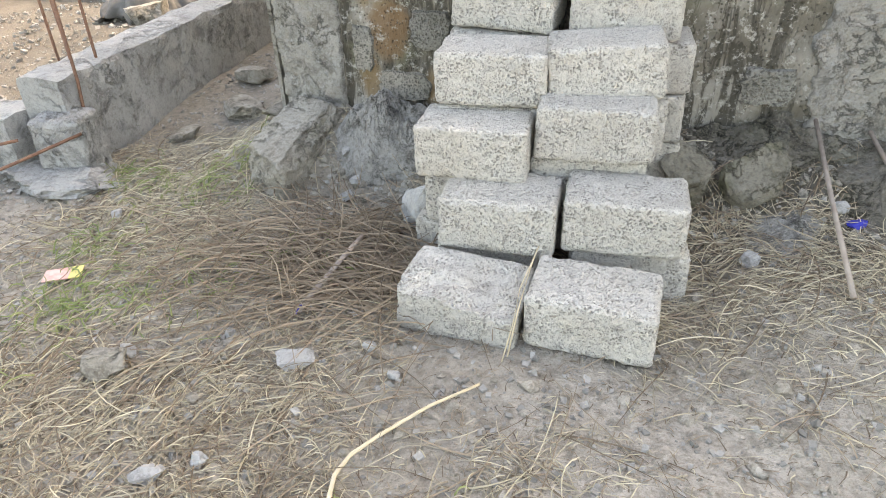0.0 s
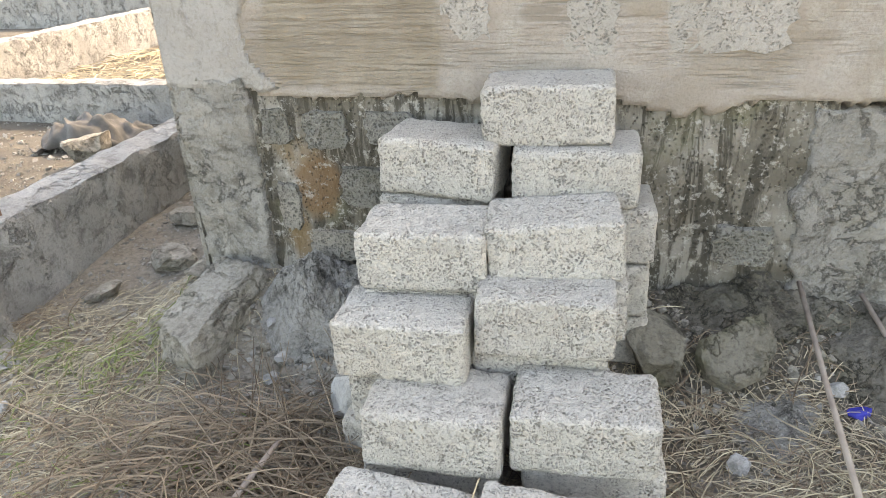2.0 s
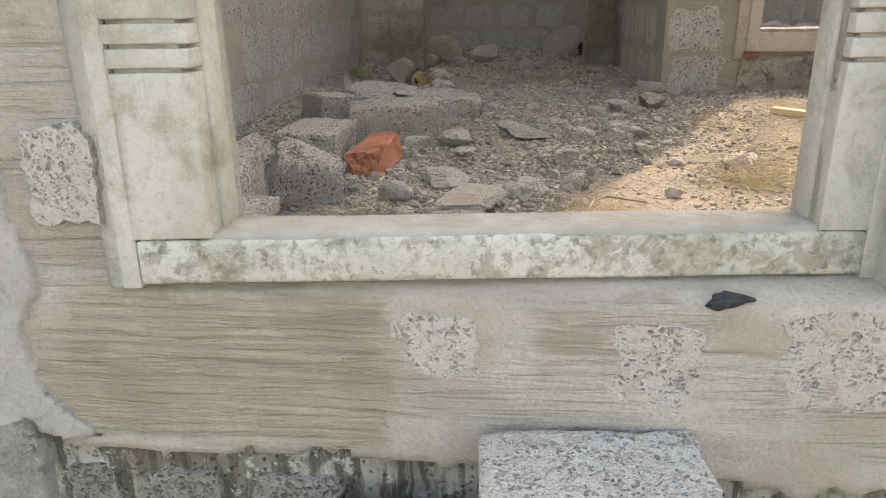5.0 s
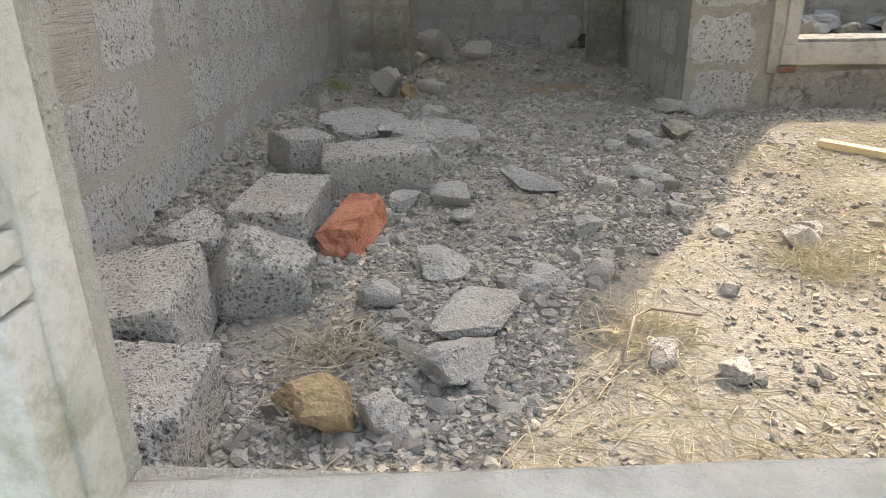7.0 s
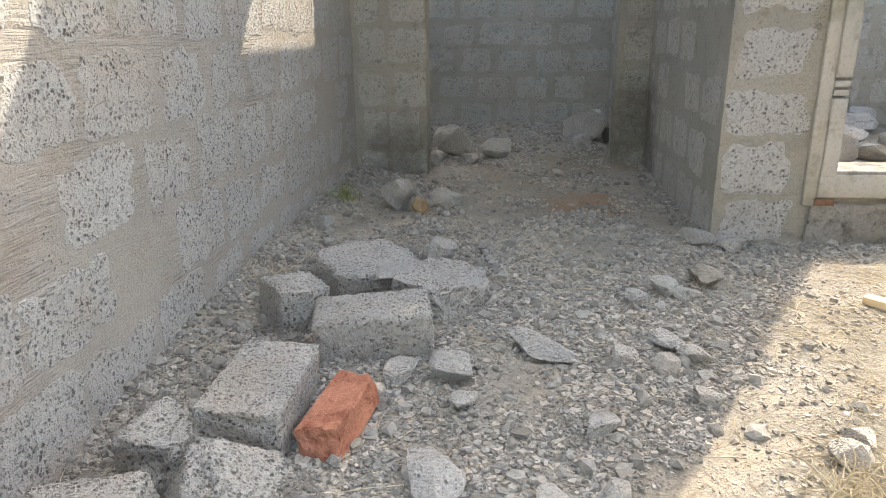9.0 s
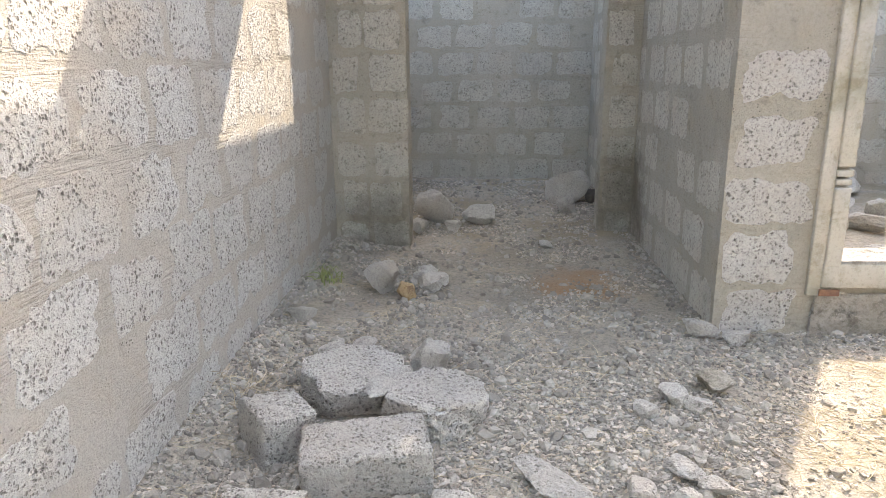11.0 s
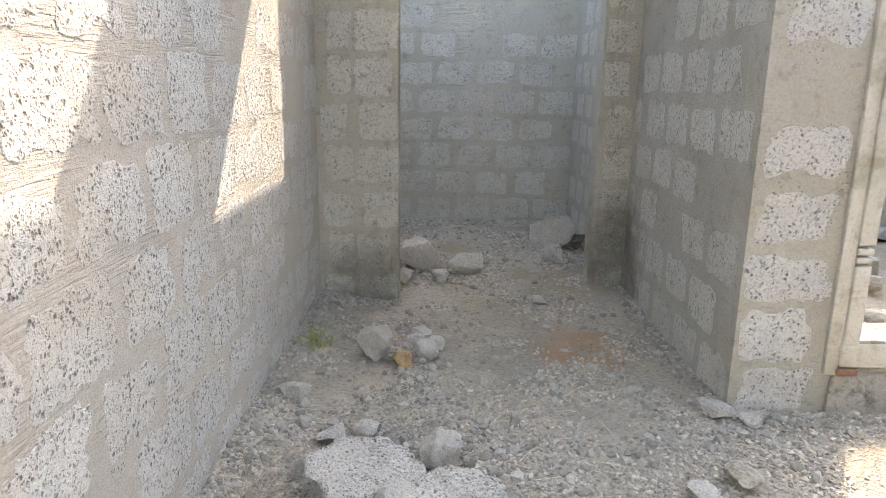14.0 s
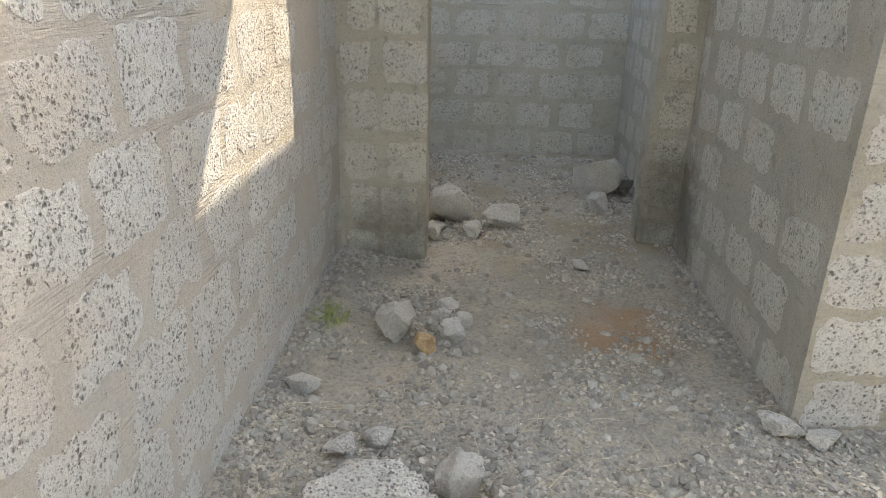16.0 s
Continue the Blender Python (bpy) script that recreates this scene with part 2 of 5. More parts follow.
M_BLOCK = concrete_block("porous_block", (0.70, 0.655, 0.59), (0.62, 0.575, 0.51), 0.42, 115, 0.010, 0.55, (0.44, 0.41, 0.365))
M_FACE = concrete_block("wall_block_face", (0.66, 0.65, 0.625), (0.59, 0.58, 0.555), 0.42, 66, 0.010, 0.85, (0.43, 0.42, 0.40))
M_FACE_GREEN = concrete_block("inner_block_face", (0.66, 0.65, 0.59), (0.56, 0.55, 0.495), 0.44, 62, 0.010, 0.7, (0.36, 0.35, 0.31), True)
M_RUBBLE = concrete_block("block_rubble", (0.66, 0.64, 0.60), (0.55, 0.53, 0.49), 0.48, 95, 0.014, 0.6, (0.34, 0.325, 0.30))
M_BLOCK_ROUGH = concrete_block("coarse_porous_block", (0.70, 0.675, 0.63), (0.61, 0.585, 0.54), 0.38, 82, 0.014, 0.72, (0.38, 0.36, 0.33))
M_MORTAR = mortar("wall_mortar", (0.535, 0.50, 0.45), (0.46, 0.43, 0.385), (0.48, 0.425, 0.355), (24, 0, 0), 18, 1.0, 0.022)
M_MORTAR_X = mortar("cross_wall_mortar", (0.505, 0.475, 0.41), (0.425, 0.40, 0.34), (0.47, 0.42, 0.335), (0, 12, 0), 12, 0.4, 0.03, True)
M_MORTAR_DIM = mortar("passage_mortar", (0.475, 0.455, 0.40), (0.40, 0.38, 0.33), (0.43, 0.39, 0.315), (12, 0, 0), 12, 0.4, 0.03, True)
M_PLASTER = brushed_plaster()
M_WASH = crumbly("grey_cement_wash", (0.47, 0.44, 0.405), (0.40, 0.37, 0.335), (0.26, 0.24, 0.21), 0.018)
M_FACE_DAMP = concrete_block("damp_block_face", (0.36, 0.345, 0.305), (0.22, 0.21, 0.175), 0.36, 85, 0.010, 0.8, (0.17, 0.16, 0.135))
M_SURROUND = crumbly("surround_cement", (0.49, 0.465, 0.415), (0.43, 0.41, 0.365), (0.31, 0.285, 0.225), 0.010, 0.35)
M_MOULD = crumbly("mouldy_cement", (0.54, 0.515, 0.46), (0.44, 0.42, 0.365), (0.22, 0.20, 0.15), 0.012, 0.4, 0.0, 0.5)
M_BEAM = crumbly("shuttered_concrete", (0.50, 0.485, 0.455), (0.39, 0.375, 0.35), (0.22, 0.21, 0.195), 0.03, 0.0, 0.2)
M_SLAB = mortar("added_roof_concrete", (0.42, 0.41, 0.39), (0.36, 0.35, 0.34), (0.38, 0.36, 0.33), (0, 0, 0), 2)


def damp_masonry():
    """Stained plinth: grey block, dark damp streaks, rust and moss."""
    m = Mat("damp_plinth", 0.9)
    base = m.mix(m.ramp(m.noise(4.5, 5), 0.4, 0.62), (0.30, 0.275, 0.235), (0.15, 0.133, 0.105))
    run = m.noise(3.0, 7, 0.66, m.scaled((7, 5, 0.9)), 0.9)
    base = m.mix(m.ramp(run, 0.46, 0.56, 0, 0.9), base, (0.065, 0.058, 0.045))
    base = m.mix(m.ramp(m.noise(3.7, 4), 0.56, 0.7, 0, 0.6), base, (0.19, 0.185, 0.115))
    base = m.mix(m.ramp(m.noise(2.6, 3, 0.5, m.scaled((1.6, 1, 0.7))), 0.61, 0.7, 0, 0.75), base, (0.25, 0.165, 0.085))
    px, pz = m.math("SUBTRACT", m.axis(0), -0.25), m.math("SUBTRACT", m.axis(2), 0.49)
    far = m.math("ADD", m.math("MULTIPLY", m.math("MULTIPLY", px, px), 70.0), m.math("MULTIPLY", m.math("MULTIPLY", pz, pz), 26.0))
    base = m.mix(m.ramp(m.math("ADD", far, m.math("MULTIPLY", m.noise(9, 4), 1.1)), 0.75, 1.15, 0.9, 0), base, (0.19, 0.115, 0.06))
    speck = m.math("MULTIPLY", m.ramp(m.cells(80), 0.12, 0.32, 1, 0), m.ramp(m.noise(11, 4), 0.42, 0.55))
    base = m.mix(m.ramp(m.noise(38, 6, 0.75), 0.53, 0.64, 0, 0.75), base, (0.44, 0.42, 0.375))
    col = m.mix(m.math("MULTIPLY", speck, 0.5), base, (0.06, 0.055, 0.048))
    h = m.math("ADD", m.math("MULTIPLY", run, 0.7), m.math("MULTIPLY", m.noise(60, 5, 0.7), 0.6))
    return m.done(col, m.math("SUBTRACT", h, m.math("MULTIPLY", speck, 0.6)), 0.012, 1.0)


M_DAMP = damp_masonry()
M_RENDER = crumbly("rough_render", (0.52, 0.49, 0.44), (0.42, 0.39, 0.345), (0.22, 0.20, 0.165), 0.045, 0.15, 0.4)
M_HEAP = crumbly("crumbled_cement", (0.46, 0.44, 0.405), (0.37, 0.35, 0.32), (0.15, 0.14, 0.12), 0.05, 0.0, 0.6)
M_SOIL = crumbly("damp_clods", (0.27, 0.245, 0.205), (0.20, 0.18, 0.145), (0.085, 0.075, 0.06), 0.05, 0.3, 0.6)
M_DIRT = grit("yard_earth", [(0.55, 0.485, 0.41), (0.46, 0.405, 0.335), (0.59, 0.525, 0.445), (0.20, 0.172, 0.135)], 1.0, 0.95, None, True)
M_FLOOR = grit("room_earth", [(0.43, 0.39, 0.335), (0.34, 0.31, 0.262), (0.46, 0.40, 0.32), (0.14, 0.127, 0.108)], 1.0, 0.95, (0.66, 5.5))
M_FACE_FADED = concrete_block("faded_block_face", (0.47, 0.43, 0.385), (0.41, 0.375, 0.33), 0.44, 95, 0.006, 0.6, (0.33, 0.30, 0.265))
M_PEBBLE = plain("gravel_stone", (0.45, 0.425, 0.385), (0.35, 0.33, 0.295), 60, 0.9, 0.006, 0.9, (0.22, 0.205, 0.18))
M_PEBBLE_TAN = plain("tan_gravel", (0.52, 0.455, 0.375), (0.42, 0.365, 0.295), 60, 0.9, 0.006, 0.8, (0.54, 0.50, 0.45))
M_ROCK = crumbly("grey_rock", (0.48, 0.465, 0.44), (0.39, 0.375, 0.355), (0.22, 0.21, 0.195), 0.02)
M_STONE = crumbly("weathered_stone", (0.46, 0.42, 0.36), (0.37, 0.335, 0.28), (0.17, 0.15, 0.12), 0.03, 0.4, 0.4)
M_MOSSY = crumbly("mossy_stone", (0.31, 0.28, 0.225), (0.24, 0.215, 0.165), (0.10, 0.09, 0.07), 0.03, 0.6, 0.4)
M_TAN = crumbly("ochre_rock", (0.50, 0.39, 0.24), (0.42, 0.30, 0.17), (0.20, 0.12, 0.075), 0.02)
M_BRICK = crumbly("fired_brick", (0.52, 0.245, 0.165), (0.45, 0.19, 0.12), (0.26, 0.085, 0.05), 0.012)
M_STRAW = plain("dry_straw", (0.60, 0.52, 0.385), (0.47, 0.40, 0.29), 30, 0.8, 0.0, 0.9, (0.24, 0.195, 0.14))
M_STRAW_PALE = plain("pale_straw", (0.68, 0.60, 0.44), (0.56, 0.475, 0.33), 30, 0.8, 0.0, 0.85, (0.34, 0.28, 0.19))
M_TWIG = plain("dry_twig", (0.19, 0.14, 0.10), (0.12, 0.09, 0.065), 30, 0.85, 0.002, 0.85, (0.38, 0.29, 0.205))
M_STICK = plain("peeled_stick", (0.62, 0.52, 0.37), (0.52, 0.42, 0.28), 25, 0.7, 0.002)
M_STAKE = plain("grey_stake", (0.36, 0.30, 0.25), (0.27, 0.215, 0.18), 25, 0.85, 0.003)
M_RUST = plain("rusty_bar", (0.24, 0.13, 0.085), (0.16, 0.085, 0.06), 60, 0.8, 0.003)
M_LEAF = plain("green_weed", (0.14, 0.185, 0.065), (0.20, 0.235, 0.09), 30, 0.7, 0.0, 0.7, (0.32, 0.32, 0.14))
M_WOOD = plain("raw_plank", (0.62, 0.50, 0.33), (0.52, 0.40, 0.25), 12, 0.75, 0.003)
# Dusty cement of the window sill, not paint.
M_SILL = plain("sill_cement", (0.37, 0.35, 0.31), (0.29, 0.27, 0.232), 14, 0.8, 0.010)
M_SACK = plain("dusty_sack", (0.17, 0.16, 0.148), (0.11, 0.105, 0.097), 14, 0.9, 0.006)
M_BLUE = plain("blue_plastic", (0.03, 0.035, 0.28), (0.04, 0.05, 0.34), 20, 0.35, 0.0)
M_BLACK = plain("hole_black", (0.02, 0.022, 0.026), (0.035, 0.037, 0.042), 25, 0.35, 0.006)
M_PINK = plain("faded_packet_pink", (0.62, 0.30, 0.26), (0.66, 0.45, 0.38), 40, 0.6, 0.0)
M_YELLOW = plain("faded_packet_yellow", (0.66, 0.55, 0.18), (0.6, 0.5, 0.22), 40, 0.6, 0.0)

# ---- building tools ----
rng = random.Random(7)
nrng = np.random.default_rng(7)


def mesh_of(name, bm, material, smooth=False):
    me = bpy.data.meshes.new(name)
    bm.normal_update()
    bm.to_mesh(me)
    bm.free()
    me.materials.append(material)
    if smooth:
        me.polygons.foreach_set("use_smooth", [True] * len(me.polygons))
    return me


def raw_mesh(name, verts, faces, material, smooth=False):
    me = bpy.data.meshes.new(name)
    me.from_pydata(verts, [], faces)
    me.materials.append(material)
    if smooth:
        me.polygons.foreach_set("use_smooth", [True] * len(me.polygons))
    me.update()
    return me


def thing(name, me, label="", category="", group="", kind="", at=None):
    ob = new(name, me)
    if at is not None:
        ob.matrix_world = at
    return tagged(ob, label, category, group, kind)


def part(name, bm, material, parent, label="", smooth=False):
    ob = new(name, mesh_of(name, bm, material, smooth))
    ob.parent = parent
    return tagged(ob, label)


def box(x0, x1, y0, y1, z0, z1, bevel=0.0, cuts=0, wobble=0.0, seed=0):
    bm = bmesh.new()
    bmesh.ops.create_cube(bm, size=1)
    for v in bm.verts:
        v.co = Vector((x0 if v.co.x < 0 else x1, y0 if v.co.y < 0 else y1, z0 if v.co.z < 0 else z1))
    if bevel:
        bmesh.ops.bevel(bm, geom=bm.edges[:], offset=bevel, segments=2, affect="EDGES", profile=0.6)
    if cuts:
        long = [e for e in bm.edges if e.calc_length() > 0.08]
        bmesh.ops.subdivide_edges(bm, edges=long, cuts=cuts, use_grid_fill=True)
    if wobble:
        for v in bm.verts:
            v.co += noise.noise_vector(v.co * 9 + Vector((seed * 3.1, 0, 0))) * wobble
    return bm


def rough_block(lx, ly, lz, seed, r=0.012, chip=0.0022, cut=None, cuts=21):
    """A cast porous block with crumbled edges; cut: planes (normal, distance) where it is broken."""
    bm = bmesh.new()
    bmesh.ops.create_cube(bm, size=1)
    bmesh.ops.subdivide_edges(bm, edges=bm.edges[:], cuts=cuts, use_grid_fill=True)
    half = Vector((lx, ly, lz)) / 2
    off = Vector((seed * 7.3, seed * 1.7, seed * 4.1))
    planes = [(Vector(n).normalized(), dist) for n, dist in cut or ()]
    for v in bm.verts:
        p = Vector([math.copysign(abs(c * 2) ** 0.85, c) * h for c, h in zip(v.co, half)])
        rr = r * (1 + 0.8 * noise.noise(p * 14 + off) + 0.5 * noise.noise(p * 45 + off))
        rr = max(rr, 0.003)
        core = Vector([max(-h + rr, min(h - rr, c)) for c, h in zip(p, half)])
        d = p - core
        if d.length > 1e-6:
            p = core + d.normalized() * rr * min(1, d.length / rr)
        rough = chip
        for n, dist in planes:
            over = p.dot(n) - dist - 0.016 * noise.noise(p * 16 + off) - 0.009 * noise.noise(p * 42 + off)
            if over > 0:
                p -= n * over
                rough = chip * 1.8
        p += noise.noise_vector(p * 5 + off) * 0.003 + noise.noise_vector(p * 48 + off) * rough + noise.noise_vector(p * 105 + off) * rough
        v.co = p
    return bm


def rock(sx, sy, sz, seed, detail=3, planes=12, rough=0.035):
    r = random.Random(seed)
    bm = bmesh.new()
    bmesh.ops.create_icosphere(bm, subdivisions=detail, radius=1.0)
    cuts = [(Vector((r.gauss(0, 1), r.gauss(0, 1), r.gauss(0, 1))).normalized(), r.uniform(0.42, 0.78)) for _ in range(planes)]
    cuts += [(Vector((r.uniform(-0.4, 0.4), r.uniform(-0.4, 0.4), 1)).normalized(), r.uniform(0.4, 0.7))]
    off = Vector((seed * 2.3, seed * 0.7, seed * 5.9))
    for v in bm.verts:
        p = v.co.copy()
        for n, d in cuts:
            over = p.dot(n) - d
            if over > 0:
                p -= n * over
        p += noise.noise_vector(p * 2.5 + off) * rough + noise.noise_vector(p * 7 + off) * rough * 0.8 + noise.noise_vector(p * 17 + off) * rough * 0.5
        v.co = p
    for k, s in enumerate((sx, sy, sz)):
        lo, hi = min(v.co[k] for v in bm.verts), max(v.co[k] for v in bm.verts)
        for v in bm.verts:
            v.co[k] = ((v.co[k] - lo) / (hi - lo) * 2 - 1) * s
    return bm


def tube(points, radii, sides=6):
    """A bent rod through the points."""
    bm = bmesh.new()
    rings = []
    for i, p in enumerate(points):
        p = Vector(p)
        d = (Vector(points[min(i + 1, len(points) - 1)]) - Vector(points[max(i - 1, 0)])).normalized()
        a = d.orthogonal().normalized()
        b = d.cross(a)
        r = radii[i] if isinstance(radii, (list, tuple)) else radii
        rings.append([bm.verts.new(p + (a * math.cos(k * math.tau / sides) + b * math.sin(k * math.tau / sides)) * r) for k in range(sides)])
    for u, w in zip(rings, rings[1:]):
        for k in range(sides):
            bm.faces.new((u[k], u[(k + 1) % sides], w[(k + 1) % sides], w[k]))
    bm.faces.new(rings[0][::-1])
    bm.faces.new(rings[-1])
    return bm


def smooth01(a, b, x):
    t = max(0.0, min(1.0, (x - a) / (b - a)))
    return t * t * (3 - 2 * t)


def yard_z(x, y):
    z = 0.0 + 0.09 * smooth01(0.7, 1.3, x) * smooth01(0.9, 1.7, y) - 0.03 * smooth01(-0.4, -1.4, x)
    near = smooth01(-1.05, -0.55, x)
    z += (0.20 - 0.10 * smooth01(0.7, 1.3, x)) * smooth01(1.95, 2.42, y) * near
    z += 0.05 * smooth01(2.3, 3.6, y) * (1 - near)
    if abs(x) < 8 and -6 < y < 12:
        z += 0.022 * noise.noise(Vector((x * 2.2, y * 2.2, 0))) + 0.014 * noise.noise(Vector((x * 8, y * 8, 3)))
    return z


def room_z(x, y):
    z = 0.94 + 0.11 * smooth01(2.6, 4.9, y)
    z += 0.05 * smooth01(-0.30, -0.62, x) * smooth01(3.2, 3.7, y)
    z += 0.10 * smooth01(5.4, 6.3, y) * smooth01(1.2, 1.5, x)
    z += 0.014 * noise.noise(Vector((x * 3, y * 3, 7))) + 0.010 * noise.noise(Vector((x * 9, y * 9, 1)))
    return z


def lines_to(lo, hi, step, far, count):
    a = list(np.arange(lo, hi + step / 2, step))
    g = [(i + 1) / count for i in range(count)]
    return [lo - far * k ** 3 for k in reversed(g)] + a + [hi + far * k ** 3 for k in g]


def sheet(xs, ys, zf):
    verts = [(x, y, zf(x, y)) for y in ys for x in xs]
    n = len(xs)
    faces = [(j * n + i, j * n + i + 1, (j + 1) * n + i + 1, (j + 1) * n + i) for j in range(len(ys) - 1) for i in range(n - 1)]
    return verts, faces


ICO = bmesh.new()
bmesh.ops.create_icosphere(ICO, subdivisions=1, radius=1.0)
ICO_V = np.array([v.co for v in ICO.verts])
ICO_F = np.array([[v.index for v in f.verts] for f in ICO.faces])
ICO.free()


CHIP_V = np.array([(x, y, z) for x in (-0.62, 0.62) for y in (-0.62, 0.62) for z in (-0.62, 0.62)])
CHIP_F = np.array([(0, 1, 3), (0, 3, 2), (4, 6, 7), (4, 7, 5), (0, 4, 5), (0, 5, 1), (2, 3, 7), (2, 7, 6), (0, 2, 6), (0, 6, 4), (1, 5, 7), (1, 7, 3)])


def pebbles(name, spots, sizes, material, flat=0.78, chips=False):
    """Many small angular stones in one mesh; chips: crushed flakes of eight corners."""
    n = len(spots)
    base_v, base_f = (CHIP_V, CHIP_F) if chips else (ICO_V, ICO_F)
    k = len(base_v)
    v = np.repeat(base_v[None], n, 0) * (1 + nrng.uniform(-0.33, 0.33, (n, k, 1)))
    if chips:
        v = v + nrng.uniform(-0.16, 0.16, (n, k, 3))
    a = nrng.uniform(0, math.tau, n)
    s = np.stack([nrng.uniform(0.85, 1.3, n), nrng.uniform(0.75, 1.1, n), nrng.uniform(flat * 0.7, flat * 1.3, n)], 1) * np.array(sizes)[:, None]
    v = v * s[:, None, :]
    tilt = nrng.uniform(-0.6, 0.6, n)[:, None]
    ct, wt = np.cos(tilt), np.sin(tilt)
    v = np.stack([v[:, :, 0] * ct - v[:, :, 2] * wt, v[:, :, 1], v[:, :, 0] * wt + v[:, :, 2] * ct], 2)
    c, w = np.cos(a)[:, None], np.sin(a)[:, None]
    v = np.stack([v[:, :, 0] * c - v[:, :, 1] * w, v[:, :, 0] * w + v[:, :, 1] * c, v[:, :, 2]], 2)
    v += np.array(spots)[:, None, :]
    f = (base_f[None] + (np.arange(n) * k)[:, None, None]).reshape(-1, 3)
    return raw_mesh(name, v.reshape(-1, 3).tolist(), f.tolist(), material)


def strands(name, starts, lengths, zf, material, radius=0.0013, lift=0.02, seg=4, bend=0.7, headings=None):
    """Dry stalks lying on the ground, bent at random."""
    verts, faces = [], []
    for i, ((x, y), ln) in enumerate(zip(starts, lengths)):
        h = headings[i] if headings is not None else rng.uniform(0, math.tau)
        turn = rng.uniform(-bend, bend) / seg
        up = rng.uniform(0.1, 1.0) * lift
        r = radius * rng.uniform(0.6, 1.4)
        tip = rng.uniform(-0.3, 1.0) * lift
        for j in range(seg + 1):
            t = j / seg
            z = zf(x, y) + 0.002 + up * math.sin(math.pi * t) + tip * t * t
            rr = r * (1 - 0.6 * t)
            px, py = -math.sin(h) * rr, math.cos(h) * rr
            verts += [(x + px, y + py, z), (x - px, y - py, z), (x, y, z + rr * 1.7)]
            x, y, h = x + math.cos(h) * ln / seg, y + math.sin(h) * ln / seg, h + turn
        b = len(verts) - 3 * (seg + 1)
        for j in range(seg):
            o = b + 3 * j
            for k in range(3):
                m2 = (k + 1) % 3
                faces.append((o + k, o + m2, o + 3 + m2, o + 3 + k))
    return raw_mesh(name, verts, faces, material)


def block_pieces(parent, material, count, u0, u1, z0, z1, place, seed, fill=(0.72, 0.98), skip=0.12, step=0.328, rise=0.222, ragged=0.018, deep=0.0025):
    """Exposed faces of the blocks of a wall, each ringed by smeared mortar. place(u, z) -> pose on the wall, its z axis outwards."""
    r = random.Random(seed)
    meshes = []
    for k in range(count):
        w, h = 0.305 * r.uniform(*fill) / 2, 0.2 * r.uniform(*fill) / 2
        n = 44
        ring, top = [], []
        o = Vector((seed * 5.1 + k * 3.3, k * 1.9, seed))
        lean = r.uniform(-0.10, 0.10)
        for i in range(n):
            a = math.tau * (i + 0.5) / n
            cx, cy = math.cos(a), math.sin(a)
            q = (abs(cx) ** 9 + abs(cy) ** 9) ** (-1 / 9)
            p = Vector((cx * q * w, cy * q * h, 0))
            bite = ragged * (1.5 * noise.noise(p * 9 + o) + 0.9 * noise.noise(p * 26 + o) + r.uniform(-0.25, 0.25)) - 0.25 * ragged
            bite = min(bite, 0.004)
            x, y = p.x + cx * bite + lean * p.y, p.y + cy * bite
            ring.append((x, y, -0.0015))
            top.append((x - cx * 0.006, y - cy * 0.006, deep))
        faces = [(i, (i + 1) % n, n + (i + 1) % n, n + i) for i in range(n)] + [tuple(range(n, 2 * n))]
        meshes.append(raw_mesh("block", ring + top, faces, material))
    row = 0
    z = z0 + rise / 2
    while z < z1 - 0.06:
        u = u0 + (step / 2 if row % 2 and u1 - u0 > 1.6 * step else 0.0) + r.uniform(-0.02, 0.02)
        while u < u1:
            c = u + step / 2
            if u0 + 0.06 < c < u1 - 0.06 and r.random() > skip:
                ob = new("block", r.choice(meshes))
                fit_w = min(1.0, (c - u0) / 0.15, (u1 - c) / 0.15)
                ob.matrix_world = place(c, z + r.uniform(-0.008, 0.008)) @ pose(0, 0, 0, 0, 0, r.uniform(-1.5, 1.5)) @ pose(0, 0, 0, 0, 0, r.choice((0, 180))) @ Matrix.Diagonal((fit_w, 1, 1, 1))
                ob.parent = parent
            u += step
        z += rise
        row += 1

# ---- setting ----
TOP = 3.45           # wall tops
SKEW = 0.09         # the window frame stands a little askew
FRONT, BACK = 2.40, 2.518   # window wall, outer and inner face
LEFT = -0.61         # inner face of the long wall
CX, CY = 1.075, 4.93  # corner where the passage begins
OPEN = (-0.088, 0.795, 1.155, 2.32)   # window opening x0 x1 z0 z1

xs = lines_to(-2.6, 2.2, 0.04, 55, 14)
ys = lines_to(-0.6, 4.4, 0.04, 55, 14)
v, f = sheet(xs, ys, yard_z)
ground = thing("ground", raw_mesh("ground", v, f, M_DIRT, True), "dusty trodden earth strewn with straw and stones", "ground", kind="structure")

xs = list(np.arange(-0.72, 3.72, 0.035))
ys = list(np.arange(2.5, 8.6, 0.035))
v, f = sheet(xs, ys, room_z)
floor = thing("floor", raw_mesh("floor", v, f, M_FLOOR, True), "unfinished floor of grey gravel, dust and rubble", "floor", kind="structure")


def wall(name, pieces, material, label):
    """One wall out of boxes (x0, x1, y0, y1, z0, z1) that butt."""
    bm = bmesh.new()
    for b in pieces:
        one = box(*b)
        me = bpy.data.meshes.new("piece")
        one.to_mesh(me)
        one.free()
        bm.from_mesh(me)
        bpy.data.meshes.remove(me)
    return thing(name, mesh_of(name, bm, material), label, "wall", kind="structure")


